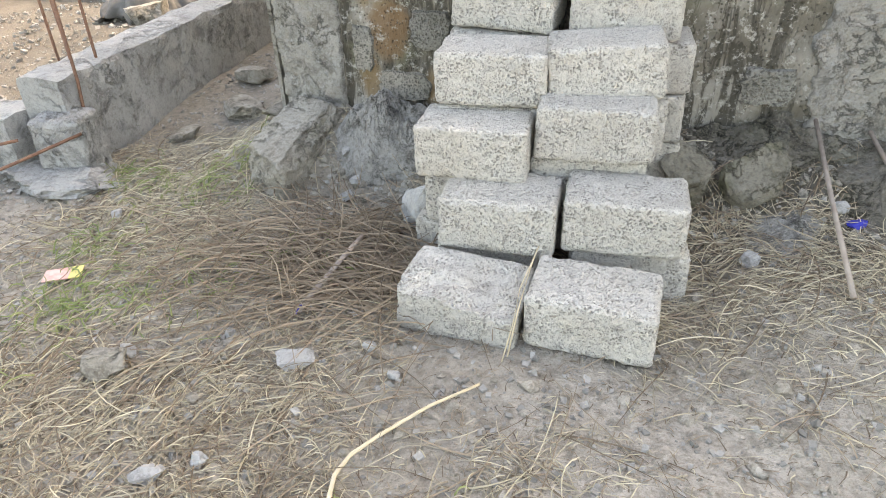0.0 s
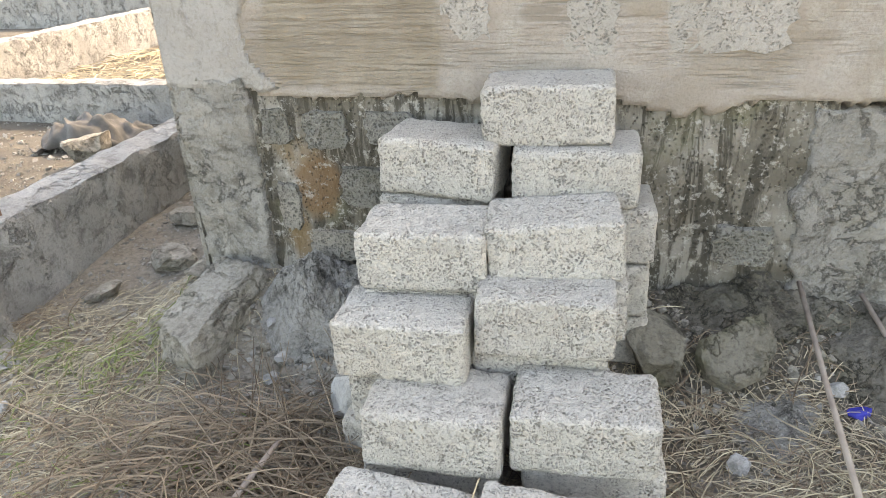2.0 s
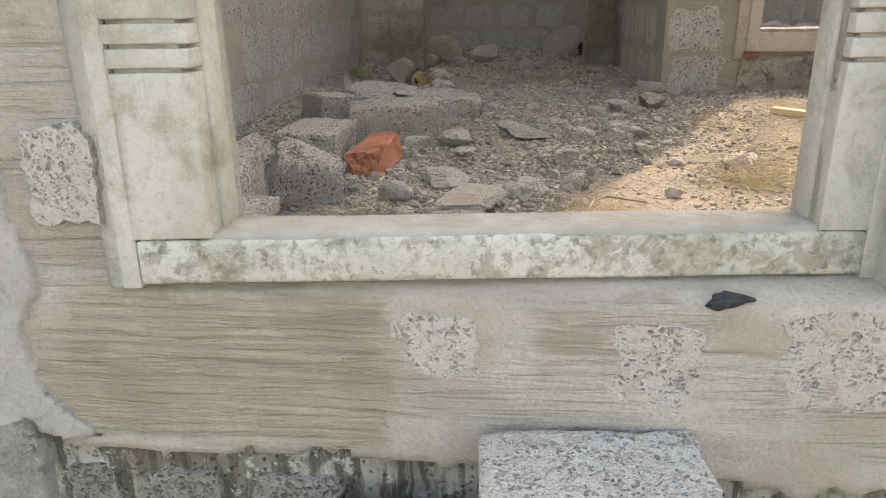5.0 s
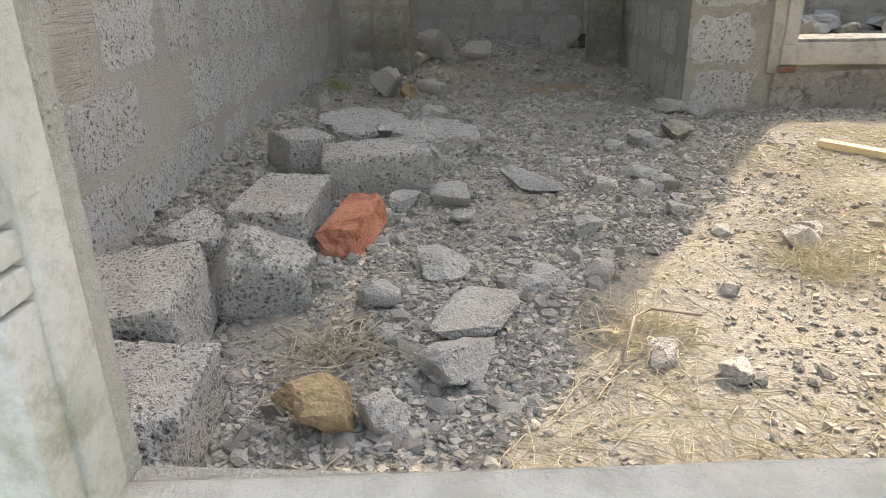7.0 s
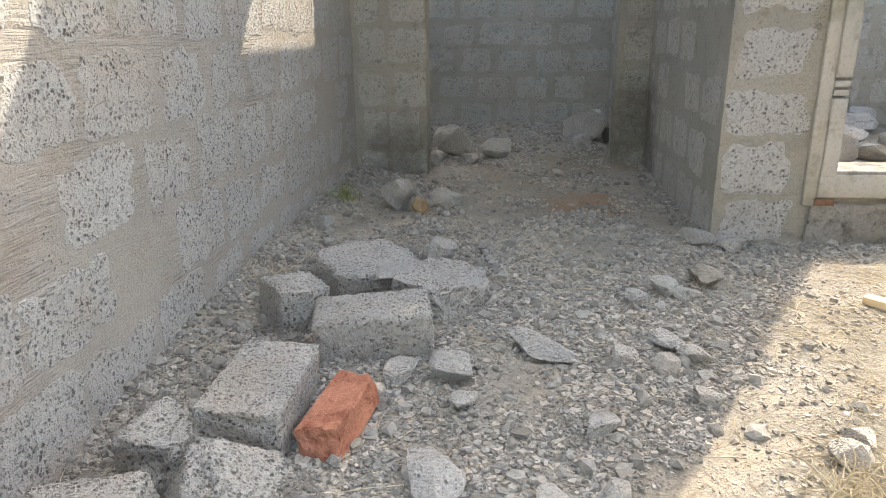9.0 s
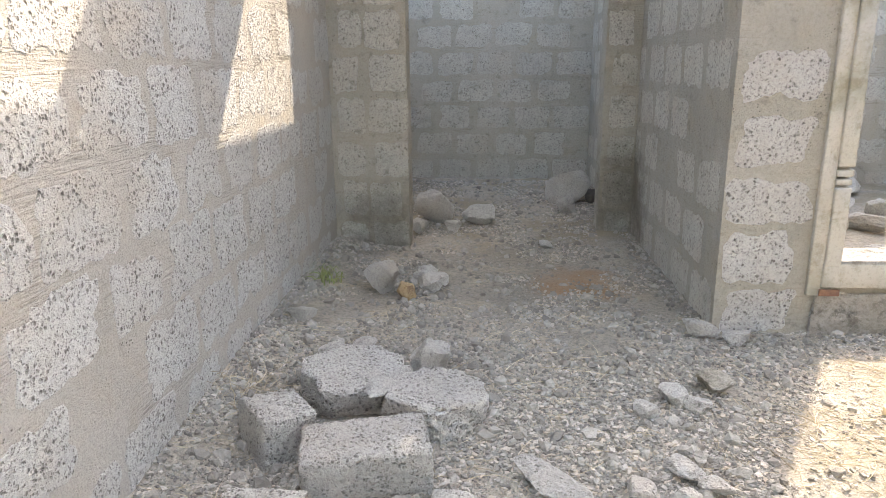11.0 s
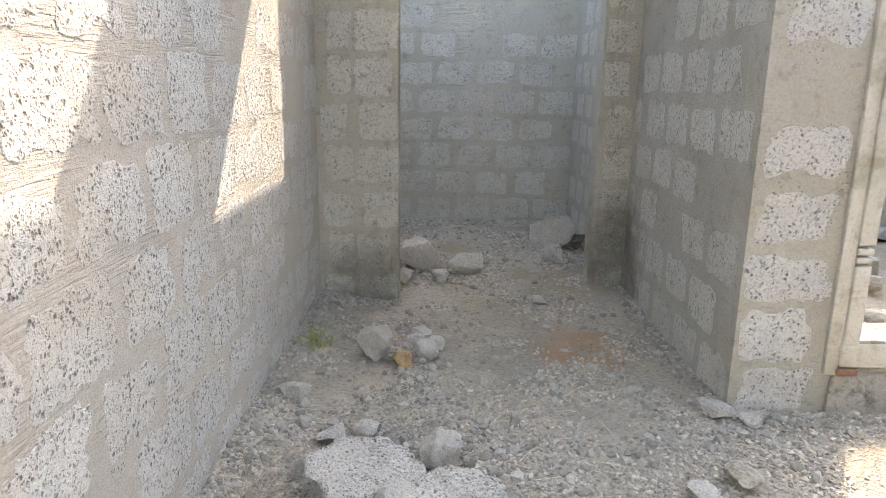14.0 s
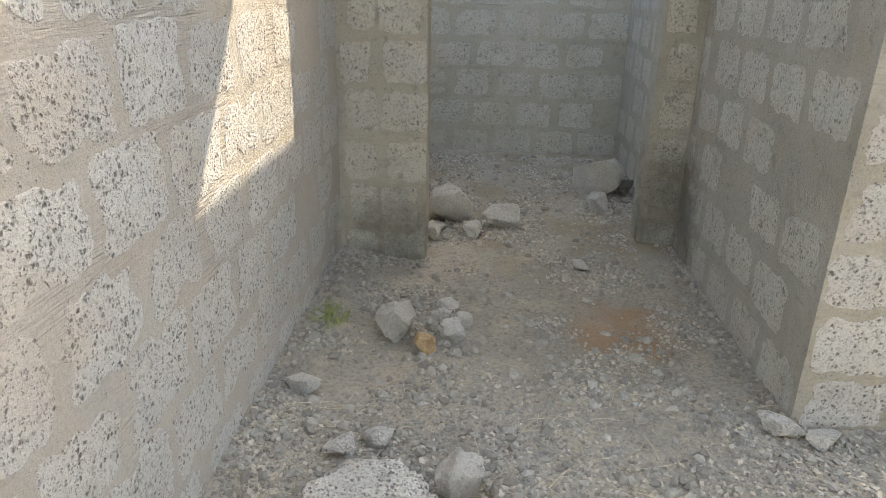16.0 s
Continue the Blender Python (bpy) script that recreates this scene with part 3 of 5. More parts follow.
# window wall: core, then its coats
x0, x1, z0, z1 = OPEN
wall_front = wall("wall_front", [(-0.70, x0, FRONT + 0.088, BACK, -0.3, TOP), (x1, 3.8, FRONT + 0.088, BACK, -0.3, TOP),
                                 (x0, x1, FRONT + 0.088, BACK, -0.3, z0 - 0.012), (x0, x1, FRONT + 0.088, BACK, z1, TOP)], M_MORTAR_X,
                  "block wall with an unglazed window opening")
wall_left = wall("wall_left", [(-0.70, LEFT, BACK, 8.6, -0.3, TOP)], M_MORTAR, "long block wall with smeared mortar joints")
wall_pier_left = wall("wall_pier_left", [(LEFT, -0.20, 6.16, 6.33, 0.8, TOP - 0.02)], M_MORTAR_X, "short block wall return beside a doorway")
wall_pier_right = wall("wall_pier_right", [(0.88, CX, 6.50, 6.66, 0.8, TOP - 0.02)], M_MORTAR_X, "narrow block pier beside a doorway")
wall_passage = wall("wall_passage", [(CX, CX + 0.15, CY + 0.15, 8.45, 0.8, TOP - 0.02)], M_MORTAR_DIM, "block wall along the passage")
wall_inner = wall("wall_inner", [(CX, 1.495, CY, CY + 0.15, 0.8, 3.72), (1.495, 2.5, CY, CY + 0.15, 0.8, 1.325), (2.5, 3.8, CY, CY + 0.15, 0.8, 3.72)], M_MORTAR_X,
                  "cement-smeared block wall with a window opening")
# The unseen top is raised to 5 m to block sun from the back room.
wall_back = wall("wall_back", [(LEFT, 3.65, 8.45, 8.6, 0.8, 5.0)], M_MORTAR_X, "shaded block wall closing the back room")
wall_far_room = wall("wall_far_room", [(CX + 0.15, 3.65, 7.62, 7.77, 0.8, TOP)], M_MORTAR_X, "shaded block wall of the next room")
wall_right = wall("wall_right", [(3.65, 3.8, BACK, CY, -0.3, TOP), (3.65, 3.8, CY + 0.15, 8.6, -0.3, TOP)], M_MORTAR, "plain block wall")
# Unseen slabs, added so that their edges and gaps shape the sun patches.
ceiling = wall("ceiling", [(-0.70, CX, CY + 0.08, 5.87, TOP, TOP + 0.1), (0.42, CX, 4.52, CY + 0.08, TOP, TOP + 0.1), (0.10, 0.42, 4.86, CY + 0.08, TOP, TOP + 0.1), (0.178, CX + 0.15, 5.87, 7.26, TOP, TOP + 0.1), (0.28, 1.9, 3.28, 4.40, TOP, TOP + 0.1)], M_SLAB,
               "unseen concrete roof slabs added to shape the sunlight, with open gaps")
ceiling["category"] = "ceiling"


def coat(name, u0, u1, z0, z1, y, step, keep, bulge, material, label, seed, fine=0.0):
    """A coat on the window wall: a sheet with relief, cut to a ragged outline, returned to the wall behind."""
    us = np.arange(u0, u1 + step / 2, step)
    zs = np.arange(z0, z1 + step / 2, step)
    n = len(us)
    o = Vector((seed * 3.7, 0, seed))
    inside = {}
    verts = []
    for j, z in enumerate(zs):
        for i, u in enumerate(us):
            d = bulge * (noise.noise(Vector((u * 5, 0, z * 5)) + o) + 0.6 * noise.noise(Vector((u * 17, 0, z * 17)) + o) + 0.35 * noise.noise(Vector((u * 45, 0, z * 45)) + o) + fine * noise.noise(Vector((u * 95, 0, z * 60)) + o))
            k = keep(u, z)
            inside[i, j] = k > 0
            edge = smooth01(0.0, 0.009, k)
            verts.append((u, y * edge + (FRONT + 0.092) * (1 - edge) - d * edge, z))
    faces = []
    for j in range(len(zs) - 1):
        for i in range(n - 1):
            if inside[i, j] or inside[i + 1, j] or inside[i, j + 1] or inside[i + 1, j + 1]:
                faces.append((j * n + i, j * n + i + 1, (j + 1) * n + i + 1, (j + 1) * n + i))
    ob = thing(name, raw_mesh(name, verts, faces, material, True), label, "wall coat", kind="structure")
    return ob


def nz(u, z, s, k=0.0):
    return noise.noise(Vector((u * s, k, z * s))) + 0.5 * noise.noise(Vector((u * s * 2.7, k + 4, z * s * 2.7)))


def lower_edge(u):
    """Height at which the plaster ends above the plinth."""
    e = 0.755 + 0.02 * noise.noise(Vector((u * 6, 1, 0))) + 0.018 * noise.noise(Vector((u * 22, 5, 0))) + 0.012 * noise.noise(Vector((u * 55, 8, 0)))
    return e - 0.035 * smooth01(0.62, 0.78, u) * smooth01(1.0, 0.85, u) + 0.02 * smooth01(-0.35, -0.5, u)


def in_opening(u, z):
    """How far a point lies inside the hole left for the window surround."""
    return min(u - (OPEN[0] - 0.145), (OPEN[1] + 0.10) - u, z - 1.076)


coat("wall_plaster", -0.69, 1.85, 0.66, 2.6, FRONT - 0.006, 0.016,
     lambda u, z: min(z - lower_edge(u), -in_opening(u, z) if in_opening(u, z) > -0.05 else 1, 1.0), 0.006, M_PLASTER,
     "wavy brushed cement plaster with a ragged lower edge", 2)
coat("wall_plinth", -0.44, 1.18, 0.02, 0.82, FRONT + 0.008, 0.010, lambda u, z: 1.0, 0.012, M_DAMP, "damp-stained block plinth, mossy and rust-streaked", 3, 0.4)
coat("wall_corner_render", -0.70, -0.40, -0.1, 0.86, FRONT - 0.014, 0.008,
     lambda u, z: min(-0.425 - u + 0.015 * nz(0, z, 9, 2), 0.83 - z + 0.03 * nz(u, 0, 8, 2), u + 0.69 - 0.03 * abs(nz(0, z, 7, 3)) * smooth01(0.8, 0.5, z)), 0.011, M_RENDER,
     "rough crumbling render on the house corner", 4, 0.55)
coat("wall_render_patch", 1.07, 1.75, 0.04, 0.80, FRONT - 0.010, 0.008,
     lambda u, z: min(u - 1.115 - 0.03 * nz(0, z, 9, 6), 0.76 - z + 0.03 * nz(u, 0, 8, 8)), 0.011, M_RENDER,
     "rough grey render patch on the plinth", 6, 0.55)
coat("wall_cement_wash", -0.69, -0.20, 0.70, 1.75, FRONT - 0.012, 0.014,
     lambda u, z: min(-0.40 - u + 0.07 * nz(0, z, 4, 11) + 0.10 * smooth01(1.0, 0.78, z), z - 0.78 + 0.03 * nz(u, 0, 9, 4)), 0.007, M_WASH,
     "pale grey cement wash on the house corner", 9)
wall_corner_side = wall("wall_corner_side", [(-0.715, -0.70, FRONT + 0.02, 8.6, -0.3, TOP)], M_RENDER, "outer face of the long wall")


# window surround: moulded cement bands round the opening
window_1 = new("window_1")
window_1.location = (0.357, FRONT, 1.155)
tagged(window_1, "unglazed window opening with moulded cement surround", "window", kind="structure")
inv = Matrix.Translation(-window_1.location)


def wpart(name, b, material, label="", bevel=0.006, cuts=3, seed=0, host=window_1, m=inv):
    bm = box(*b, bevel=bevel, cuts=cuts, wobble=0.0025, seed=seed)
    if host is window_1:
        for v in bm.verts:
            v.co.y += SKEW * (v.co.x - 0.36) * smooth01(FRONT, FRONT + 0.022, v.co.y)
    bm.transform(m)
    return part(name, bm, material, host, label, True)


for side, e, w in ((-1, OPEN[0], 0.16), (1, OPEN[1], 0.125)):
    w = 0.167 if side < 0 else 0.14
    lo, hi = (e - w, e - w + 0.03) if side < 0 else (e + w - 0.05, e + w)
    wpart("outer_band", (lo, hi, FRONT - 0.010, FRONT + 0.045, 1.068, 2.32), M_SURROUND, "cement band", 0.008, 6, 3)
    g0, g1 = (e - w + 0.028, e - w + 0.055) if side < 0 else (e + 0.07, e + 0.095)
    wpart("channel", (g0, g1, FRONT + 0.022, FRONT + 0.045, 1.072, 2.32), M_SURROUND, "", 0.003, 6, 4)
    i0, i1 = (e - w + 0.053, e) if side < 0 else (e, e + 0.072)
    zs = [(1.148, 1.385), (1.391, 1.417), (1.423, 1.449), (1.455, 2.32)]
    for k, (a, b) in enumerate(zs):
        wpart("inner_band", (i0, i1, FRONT + 0.026, FRONT + 0.07, a, b), M_SURROUND, "cream cement jamb band with cut grooves", 0.0025, 4, 5)
    b0, b1 = (i0, i1 - 0.012) if side < 0 else (i0 + 0.012, i1)
    wpart("groove_backing", (b0 + 0.004, b1 - 0.004, FRONT + 0.038, FRONT + 0.065, 1.365, 1.47), M_SURROUND, "", 0.002, 0, 1)
    r0, r1 = (e - 0.03, e + 0.006) if side < 0 else (e - 0.006, e + 0.03)
    wpart("reveal", (r0, r1, FRONT + 0.066, BACK + 0.004, 1.15, 2.32), M_SURROUND, "", 0.004, 4, 9)
wpart("sill_band", (OPEN[0] - 0.114, OPEN[1] + 0.072, FRONT + 0.024, FRONT + 0.06, 1.078, 1.147), M_MOULD, "mould-stained cement sill band", 0.008, 8, 11)
wpart("sill", (OPEN[0] - 0.01, OPEN[1] + 0.01, FRONT + 0.030, BACK + 0.004, 1.128, 1.155), M_SILL, "dusty cement sill top", 0.008, 8, 12)
wpart("head", (OPEN[0] - 0.16, OPEN[1] + 0.125, FRONT - 0.012, FRONT + 0.045, 2.322, 2.42), M_SURROUND, "", 0.006, 4, 13)

# inner window of the next room
window_2 = new("window_2")
window_2.location = (1.97, CY, 1.325)
tagged(window_2, "unglazed inner window with pale cement surround and sill", "window", kind="structure")
inv2 = Matrix.Translation(-window_2.location)
for side, e in ((-1, 1.495), (1, 2.5)):
    lo, hi = (e - 0.10, e - 0.05) if side < 0 else (e + 0.05, e + 0.10)
    wpart("outer_band", (lo, hi, CY - 0.018, CY + 0.02, 1.20, 3.7), M_SURROUND, "", 0.005, 5, 21, window_2, inv2)
    lo, hi = (e - 0.052, e + 0.002) if side < 0 else (e - 0.002, e + 0.052)
    for k, (a, b) in enumerate([(1.315, 1.60), (1.61, 1.632), (1.642, 1.664), (1.674, 3.7)]):
        wpart("inner_band", (lo, hi, CY - 0.030, CY + 0.05, a, b), M_SURROUND, "", 0.005, 4, 22 + k, window_2, inv2)
wpart("sill_band", (1.44, 2.555, CY - 0.028, CY + 0.03, 1.235, 1.325), M_SURROUND, "", 0.006, 8, 26, window_2, inv2)
wpart("sill", (1.485, 2.51, CY - 0.026, CY + 0.155, 1.324, 1.338), M_BEAM, "pale cement sill top", 0.004, 6, 27, window_2, inv2)
footing = thing("wall_footing", mesh_of("wall_footing", box(1.43, 3.65, CY - 0.022, CY, 0.85, 1.212, 0.006, 14, 0.022, 5), M_RENDER, True), "rough projecting footing course under the inner window", "footing", kind="structure")

# ---- stacked blocks outside ----
BL = (0.312, 0.20, 0.15)
STACK = "stack of loose blocks under the window"


def loose_block(x, y, top, yaw=0.0, tip=(0, 0), size=BL, seed=1, cut=None, label="porous pale grey concrete block in a stack", group=STACK, r=0.015):
    me = mesh_of("concrete_block", rough_block(*size, seed, r, cut=cut), M_BLOCK, True)
    return thing("concrete_block", me, label, "block", group, at=pose(x, y, top - size[2] / 2, tip[0], tip[1], yaw))


STEPS = [  # x, y of the middle, top, yaw, tip, blocks in the column
    (0.232, 1.510, 0.135, -4, (0, 3), 1), (0.556, 1.508, 0.150, -3, (0, 1), 1),
    (0.280, 1.735, 0.270, 1, (0, 0), 2), (0.606, 1.765, 0.285, 2, (0, 0), 2),
    (0.182, 1.860, 0.415, 1, (0, 0), 3), (0.503, 1.925, 0.468, 2, (0, 0), 3),
    (0.205, 2.005, 0.575, 2, (0, 0), 3), (0.510, 2.040, 0.598, 6, (0, -4), 3),
    (0.202, 2.245, 0.720, -6, (0, 2), 4), (0.545, 2.245, 0.705, 3, (0, 0), 4),
]
for i, (x, y, top, yaw, tip, n) in enumerate(STEPS):
    chipped = [((0.1, -0.2, 1), 0.058)] if i == 0 else None
    loose_block(x, y, top, yaw, tip, seed=i + 1, cut=chipped, label="chipped porous concrete block lying on straw" if i == 0 else "porous pale grey concrete block in a stack")
    for k in range(1, n):
        dx = 0.02 if i == 3 else (0.045 if i == 9 else 0.015 * ((i + k) % 3 - 1))
        dy = 0.03 if i in (2, 3, 4, 5) else 0.012
        loose_block(x + dx, y + dy, top - 0.154 * k, yaw * 0.4 + (3 if k % 2 else -2), seed=40 + i * 4 + k)
loose_block(0.470, 2.285, 0.853, 2, (0, -1), seed=31, size=(0.325, 0.20, 0.152))

# ---- broken blocks and brick inside ----
INSIDE = "broken blocks lying in the room"


def inner_block(x, y, z, size, yaw, tip, seed, cut=None, label="broken porous concrete block on rubble", r=0.014, name="concrete_block"):
    me = mesh_of(name, rough_block(*size, seed, r * 0.6, 0.004, cut), M_BLOCK_ROUGH, True)
    return thing(name, me, label, "block", INSIDE, at=pose(x, y, z, tip[0], tip[1], yaw))


inner_block(-0.37, 3.05, 1.035, (0.21, 0.28, 0.17), 10, (4, -6), 61, None, "whole porous concrete block lying beside the wall")
inner_block(-0.245, 2.765, 1.005, (0.19, 0.26, 0.15), 4, (0, 4), 62, [((0.5, -1, 0.5), 0.13)])
inner_block(-0.205, 3.275, 1.015, (0.19, 0.17, 0.165), 30, (10, 26), 63, [((-0.9, -0.2, 0.7), 0.095), ((1, -0.5, 0.4), 0.10)], "broken lump of porous concrete block", 0.05)
inner_block(-0.405, 3.42, 1.02, (0.13, 0.15, 0.13), -20, (10, 14), 64, [((0.4, -1, 0.5), 0.06)], "broken lump of porous concrete block", 0.016)
inner_block(-0.253, 3.605, 1.045, (0.185, 0.36, 0.135), 2, (-2, 3), 65, None, "whole porous concrete block lying flat")
inner_block(-0.335, 4.105, 1.065, (0.15, 0.20, 0.17), 38, (0, 4), 66, [((0.2, 1, 0.3), 0.09)])
inner_block(-0.065, 3.975, 1.06, (0.32, 0.18, 0.155), 12, (4, -3), 67, None, "porous concrete block lying on its side", 0.022)
inner_block(-0.165, 4.385, 1.085, (0.34, 0.27, 0.10), 10, (9, 5), 68, [((-0.8, 0.75, 0), 0.145), ((-0.9, -0.8, 0), 0.15), ((1, 0.8, 0.1), 0.14), ((1, -0.9, 0.2), 0.165)], "broken flat half of a concrete block", 0.012)
inner_block(0.105, 4.26, 1.055, (0.25, 0.27, 0.15), -28, (0, 8), 69, [((0.8, 0.7, 0), 0.12), ((1, -0.5, 0.3), 0.11), ((-0.9, 0.9, 0.2), 0.13)], "rounded broken half of a concrete block", 0.03)

red = thing("red_brick", mesh_of("red_brick", rough_block(0.095, 0.235, 0.09, 70, 0.004, 0.0012, [((0.3, -1, 0.2), 0.105), ((-0.5, -1, -0.4), 0.112), ((1, 0.1, 1), 0.062), ((0.2, 1, 0.5), 0.115)]), M_BRICK),
            "broken orange-red fired clay brick on gravel", "brick", at=pose(-0.068, 3.585, 1.02, 8, -6, -12))


def stone(x, y, sx, sy, sz, seed, material=None, label="angular grey rubble stone", zf=room_z, sink=0.14, yaw=0, group="rubble stones", name="stone"):
    me = mesh_of(name, rock(sx, sy, sz, seed, 4 if max(sx, sy) > 0.05 else 3, 12, 0.05), material or M_RUBBLE)
    return thing(name, me, label, "stone", group, at=pose(x, y, zf(x, y) + sz * (1 - 2 * sink), 0, 0, yaw))


stone(0.0, 2.85, 0.072, 0.05, 0.052, 101, M_TAN, "ochre-brown broken rock on the rubble floor")
stone(0.112, 2.86, 0.045, 0.045, 0.035, 102)
for x, y, a, b, h, s in [(0.24, 3.17, 0.11, 0.085, 0.035, 103), (0.22, 3.02, 0.075, 0.06, 0.04, 104), (0.175, 3.43, 0.085, 0.06, 0.028, 105), (0.40, 3.96, 0.11, 0.05, 0.035, 106),
                         (0.045, 3.25, 0.048, 0.042, 0.036, 107), (0.08, 3.12, 0.032, 0.025, 0.018, 108), (0.035, 3.82, 0.06, 0.04, 0.022, 109), (0.16, 3.84, 0.075, 0.055, 0.035, 110),
                         (0.205, 3.71, 0.032, 0.04, 0.024, 111), (-0.20, 4.72, 0.045, 0.04, 0.03, 112), (0.055, 4.53, 0.078, 0.07, 0.075, 113), (-0.235, 5.36, 0.085, 0.075, 0.085, 114), (-0.02, 5.36, 0.055, 0.05, 0.045, 115), (0.02, 5.50, 0.04, 0.035, 0.03, 116), (-0.07, 5.52, 0.045, 0.04, 0.035, 117), (-0.05, 5.62, 0.05, 0.04, 0.03, 118),
                         (0.02, 6.62, 0.06, 0.05, 0.03, 120),
                         (1.02, 4.88, 0.07, 0.04, 0.035, 121), (1.14, 4.85, 0.06, 0.04, 0.03, 122), (0.62, 3.95, 0.04, 0.035, 0.025, 124), (0.74, 4.02, 0.06, 0.035, 0.025, 125),
                         (0.72, 3.90, 0.035, 0.035, 0.03, 126), (0.80, 3.96, 0.04, 0.035, 0.025, 127), (0.52, 3.60, 0.045, 0.04, 0.028, 128), (0.53, 3.40, 0.04, 0.035, 0.028, 129), (0.36, 3.34, 0.035, 0.03, 0.02, 130),
                         (0.42, 3.38, 0.045, 0.035, 0.02, 131), (0.72, 3.02, 0.03, 0.03, 0.02, 132), (0.60, 3.08, 0.045, 0.03, 0.02, 133), (1.08, 3.62, 0.045, 0.03, 0.022, 134), (1.03, 3.56, 0.045, 0.04, 0.03, 135),
                         (0.80, 3.78, 0.04, 0.03, 0.02, 136), (-0.48, 4.92, 0.06, 0.05, 0.03, 137), (-0.30, 4.65, 0.05, 0.04, 0.03, 138), (0.80, 4.38, 0.05, 0.04, 0.03, 139), (0.70, 4.30, 0.04, 0.03, 0.025, 140), (0.86, 4.34, 0.045, 0.035, 0.025, 141)]:
    stone(x, y, a, b, h, s, yaw=s * 37)
stone(-0.115, 5.26, 0.045, 0.045, 0.045, 142, M_TAN, "ochre-brown stone among grey rubble")
for x, y, s, h, k in [(-0.12, 6.72, 0.13, 0.12, 316), (0.18, 6.66, 0.10, 0.075, 317), (0.80, 7.42, 0.16, 0.14, 321), (0.75, 7.02, 0.08, 0.06, 319), (-0.16, 6.45, 0.07, 0.05, 322), (0.02, 6.5, 0.06, 0.04, 323), (0.55, 6.1, 0.05, 0.03, 324)]:
    stone(x, y, s, s * 0.85, h, k, M_RUBBLE, "pale grey broken stone at the end of the passage", yaw=k * 37)
stone(0.945, 4.45, 0.055, 0.045, 0.04, 123, M_STONE, "brownish angular stone on gravel")
for k in range(26):
    x, y = rng.uniform(1.5, 3.4), rng.uniform(5.3, 7.5)
    stone(x, y, rng.uniform(0.06, 0.2), rng.uniform(0.06, 0.16), rng.uniform(0.05, 0.13), 200 + k, label="grey rubble stone in the next room", group="rubble heap in the next room", yaw=rng.uniform(0, 360))

for x, y, z, sx, sy, sz, s in [(-0.07, 4.24, 1.135, 0.085, 0.05, 0.026, 182)]:
    thing("stone", mesh_of("stone", rock(sx, sy, sz, s, 3), M_RUBBLE), "broken block fragment lying on larger blocks", "stone", "rubble stones", at=pose(x, y, z, 8, -6, s * 31))
plank = thing("plank", mesh_of("plank", box(-0.22, 0.22, -0.022, 0.022, -0.012, 0.012, 0.003, 4, 0.001), M_WOOD), "short raw wooden plank on sunlit floor", "plank",
              at=pose(1.56, 4.20, room_z(1.56, 4.2) + 0.02, 0, 2, -42))

# ---- yard: grade beams, bars, stones ----


def beam(name, x0, x1, y0, y1, z0, z1, seed, label="board-marked concrete grade beam with broken edges"):
    """A cast ground beam with an uneven top and board marks."""
    length_y = (y1 - y0) > (x1 - x0)
    a0, a1 = (y0, y1) if length_y else (x0, x1)
    c0, c1 = (x0, x1) if length_y else (y0, y1)
    n = max(8, int((a1 - a0) / 0.03))
    prof = [(0, 0), (0, 0.30), (0.006, 0.33), (0.006, 0.62), (0, 0.65), (0.004, 0.94), (0.03, 1.0), (0.35, 1.01), (0.7, 1.0), (0.97, 0.99), (1, 0.93), (1, 0.5), (1, 0)]
    verts, faces = [], []
    for i in range(n + 1):
        a = a0 + (a1 - a0) * i / n
        for j, (c, h) in enumerate(prof):
            d = noise.noise_vector(Vector((a * 9, j * 1.3, seed * 5))) * (0.014 if h > 0.9 else 0.006)
            cc = c0 + (c1 - c0) * c + d.x
            z = z0 + (z1 - z0) * h + d.z
            verts.append((cc, a, z) if length_y else (a, cc, z))
    m = len(prof)
    for i in range(n):
        for j in range(m - 1):
            q = (i * m + j, i * m + j + 1, (i + 1) * m + j + 1, (i + 1) * m + j)
            faces.append(q if length_y else q[::-1])
    faces.append(tuple(range(m)))
    faces.append(tuple(range(n * m, (n + 1) * m))[::-1])
    return thing(name, raw_mesh(name, verts, faces, M_BEAM), label, "grade beam", "grade beams of the next plot", kind="structure")


beam("grade_beam", -1.64, -1.45, 2.12, 4.60, -0.1, 0.33, 1)
beam("grade_beam", -5.6, -1.45, 4.62, 4.82, -0.1, 0.30, 2)
beam("grade_beam", -3.4, -1.66, 2.02, 2.22, -0.1, 0.20, 3)
beam("grade_beam", -4.75, -4.55, 4.84, 9.4, -0.1, 0.42, 4)
beam("grade_beam", -9.0, -2.0, 9.42, 9.62, -0.1, 0.42, 5)
post = thing("corner_block", mesh_of("corner_block", rough_block(0.2, 0.16, 0.34, 80, 0.02, 0.006), M_BEAM, True), "rough cast concrete corner of the grade beam", "grade beam", kind="structure", at=pose(-1.46, 2.10, 0.04, 0, 0, 12))
thing("concrete_spill", mesh_of("concrete_spill", rock(0.26, 0.18, 0.05, 81, 4, 6, 0.12), M_BEAM), "spilled hardened concrete on the ground", "concrete", at=pose(-1.47, 2.0, -0.01, 0, 0, 15))

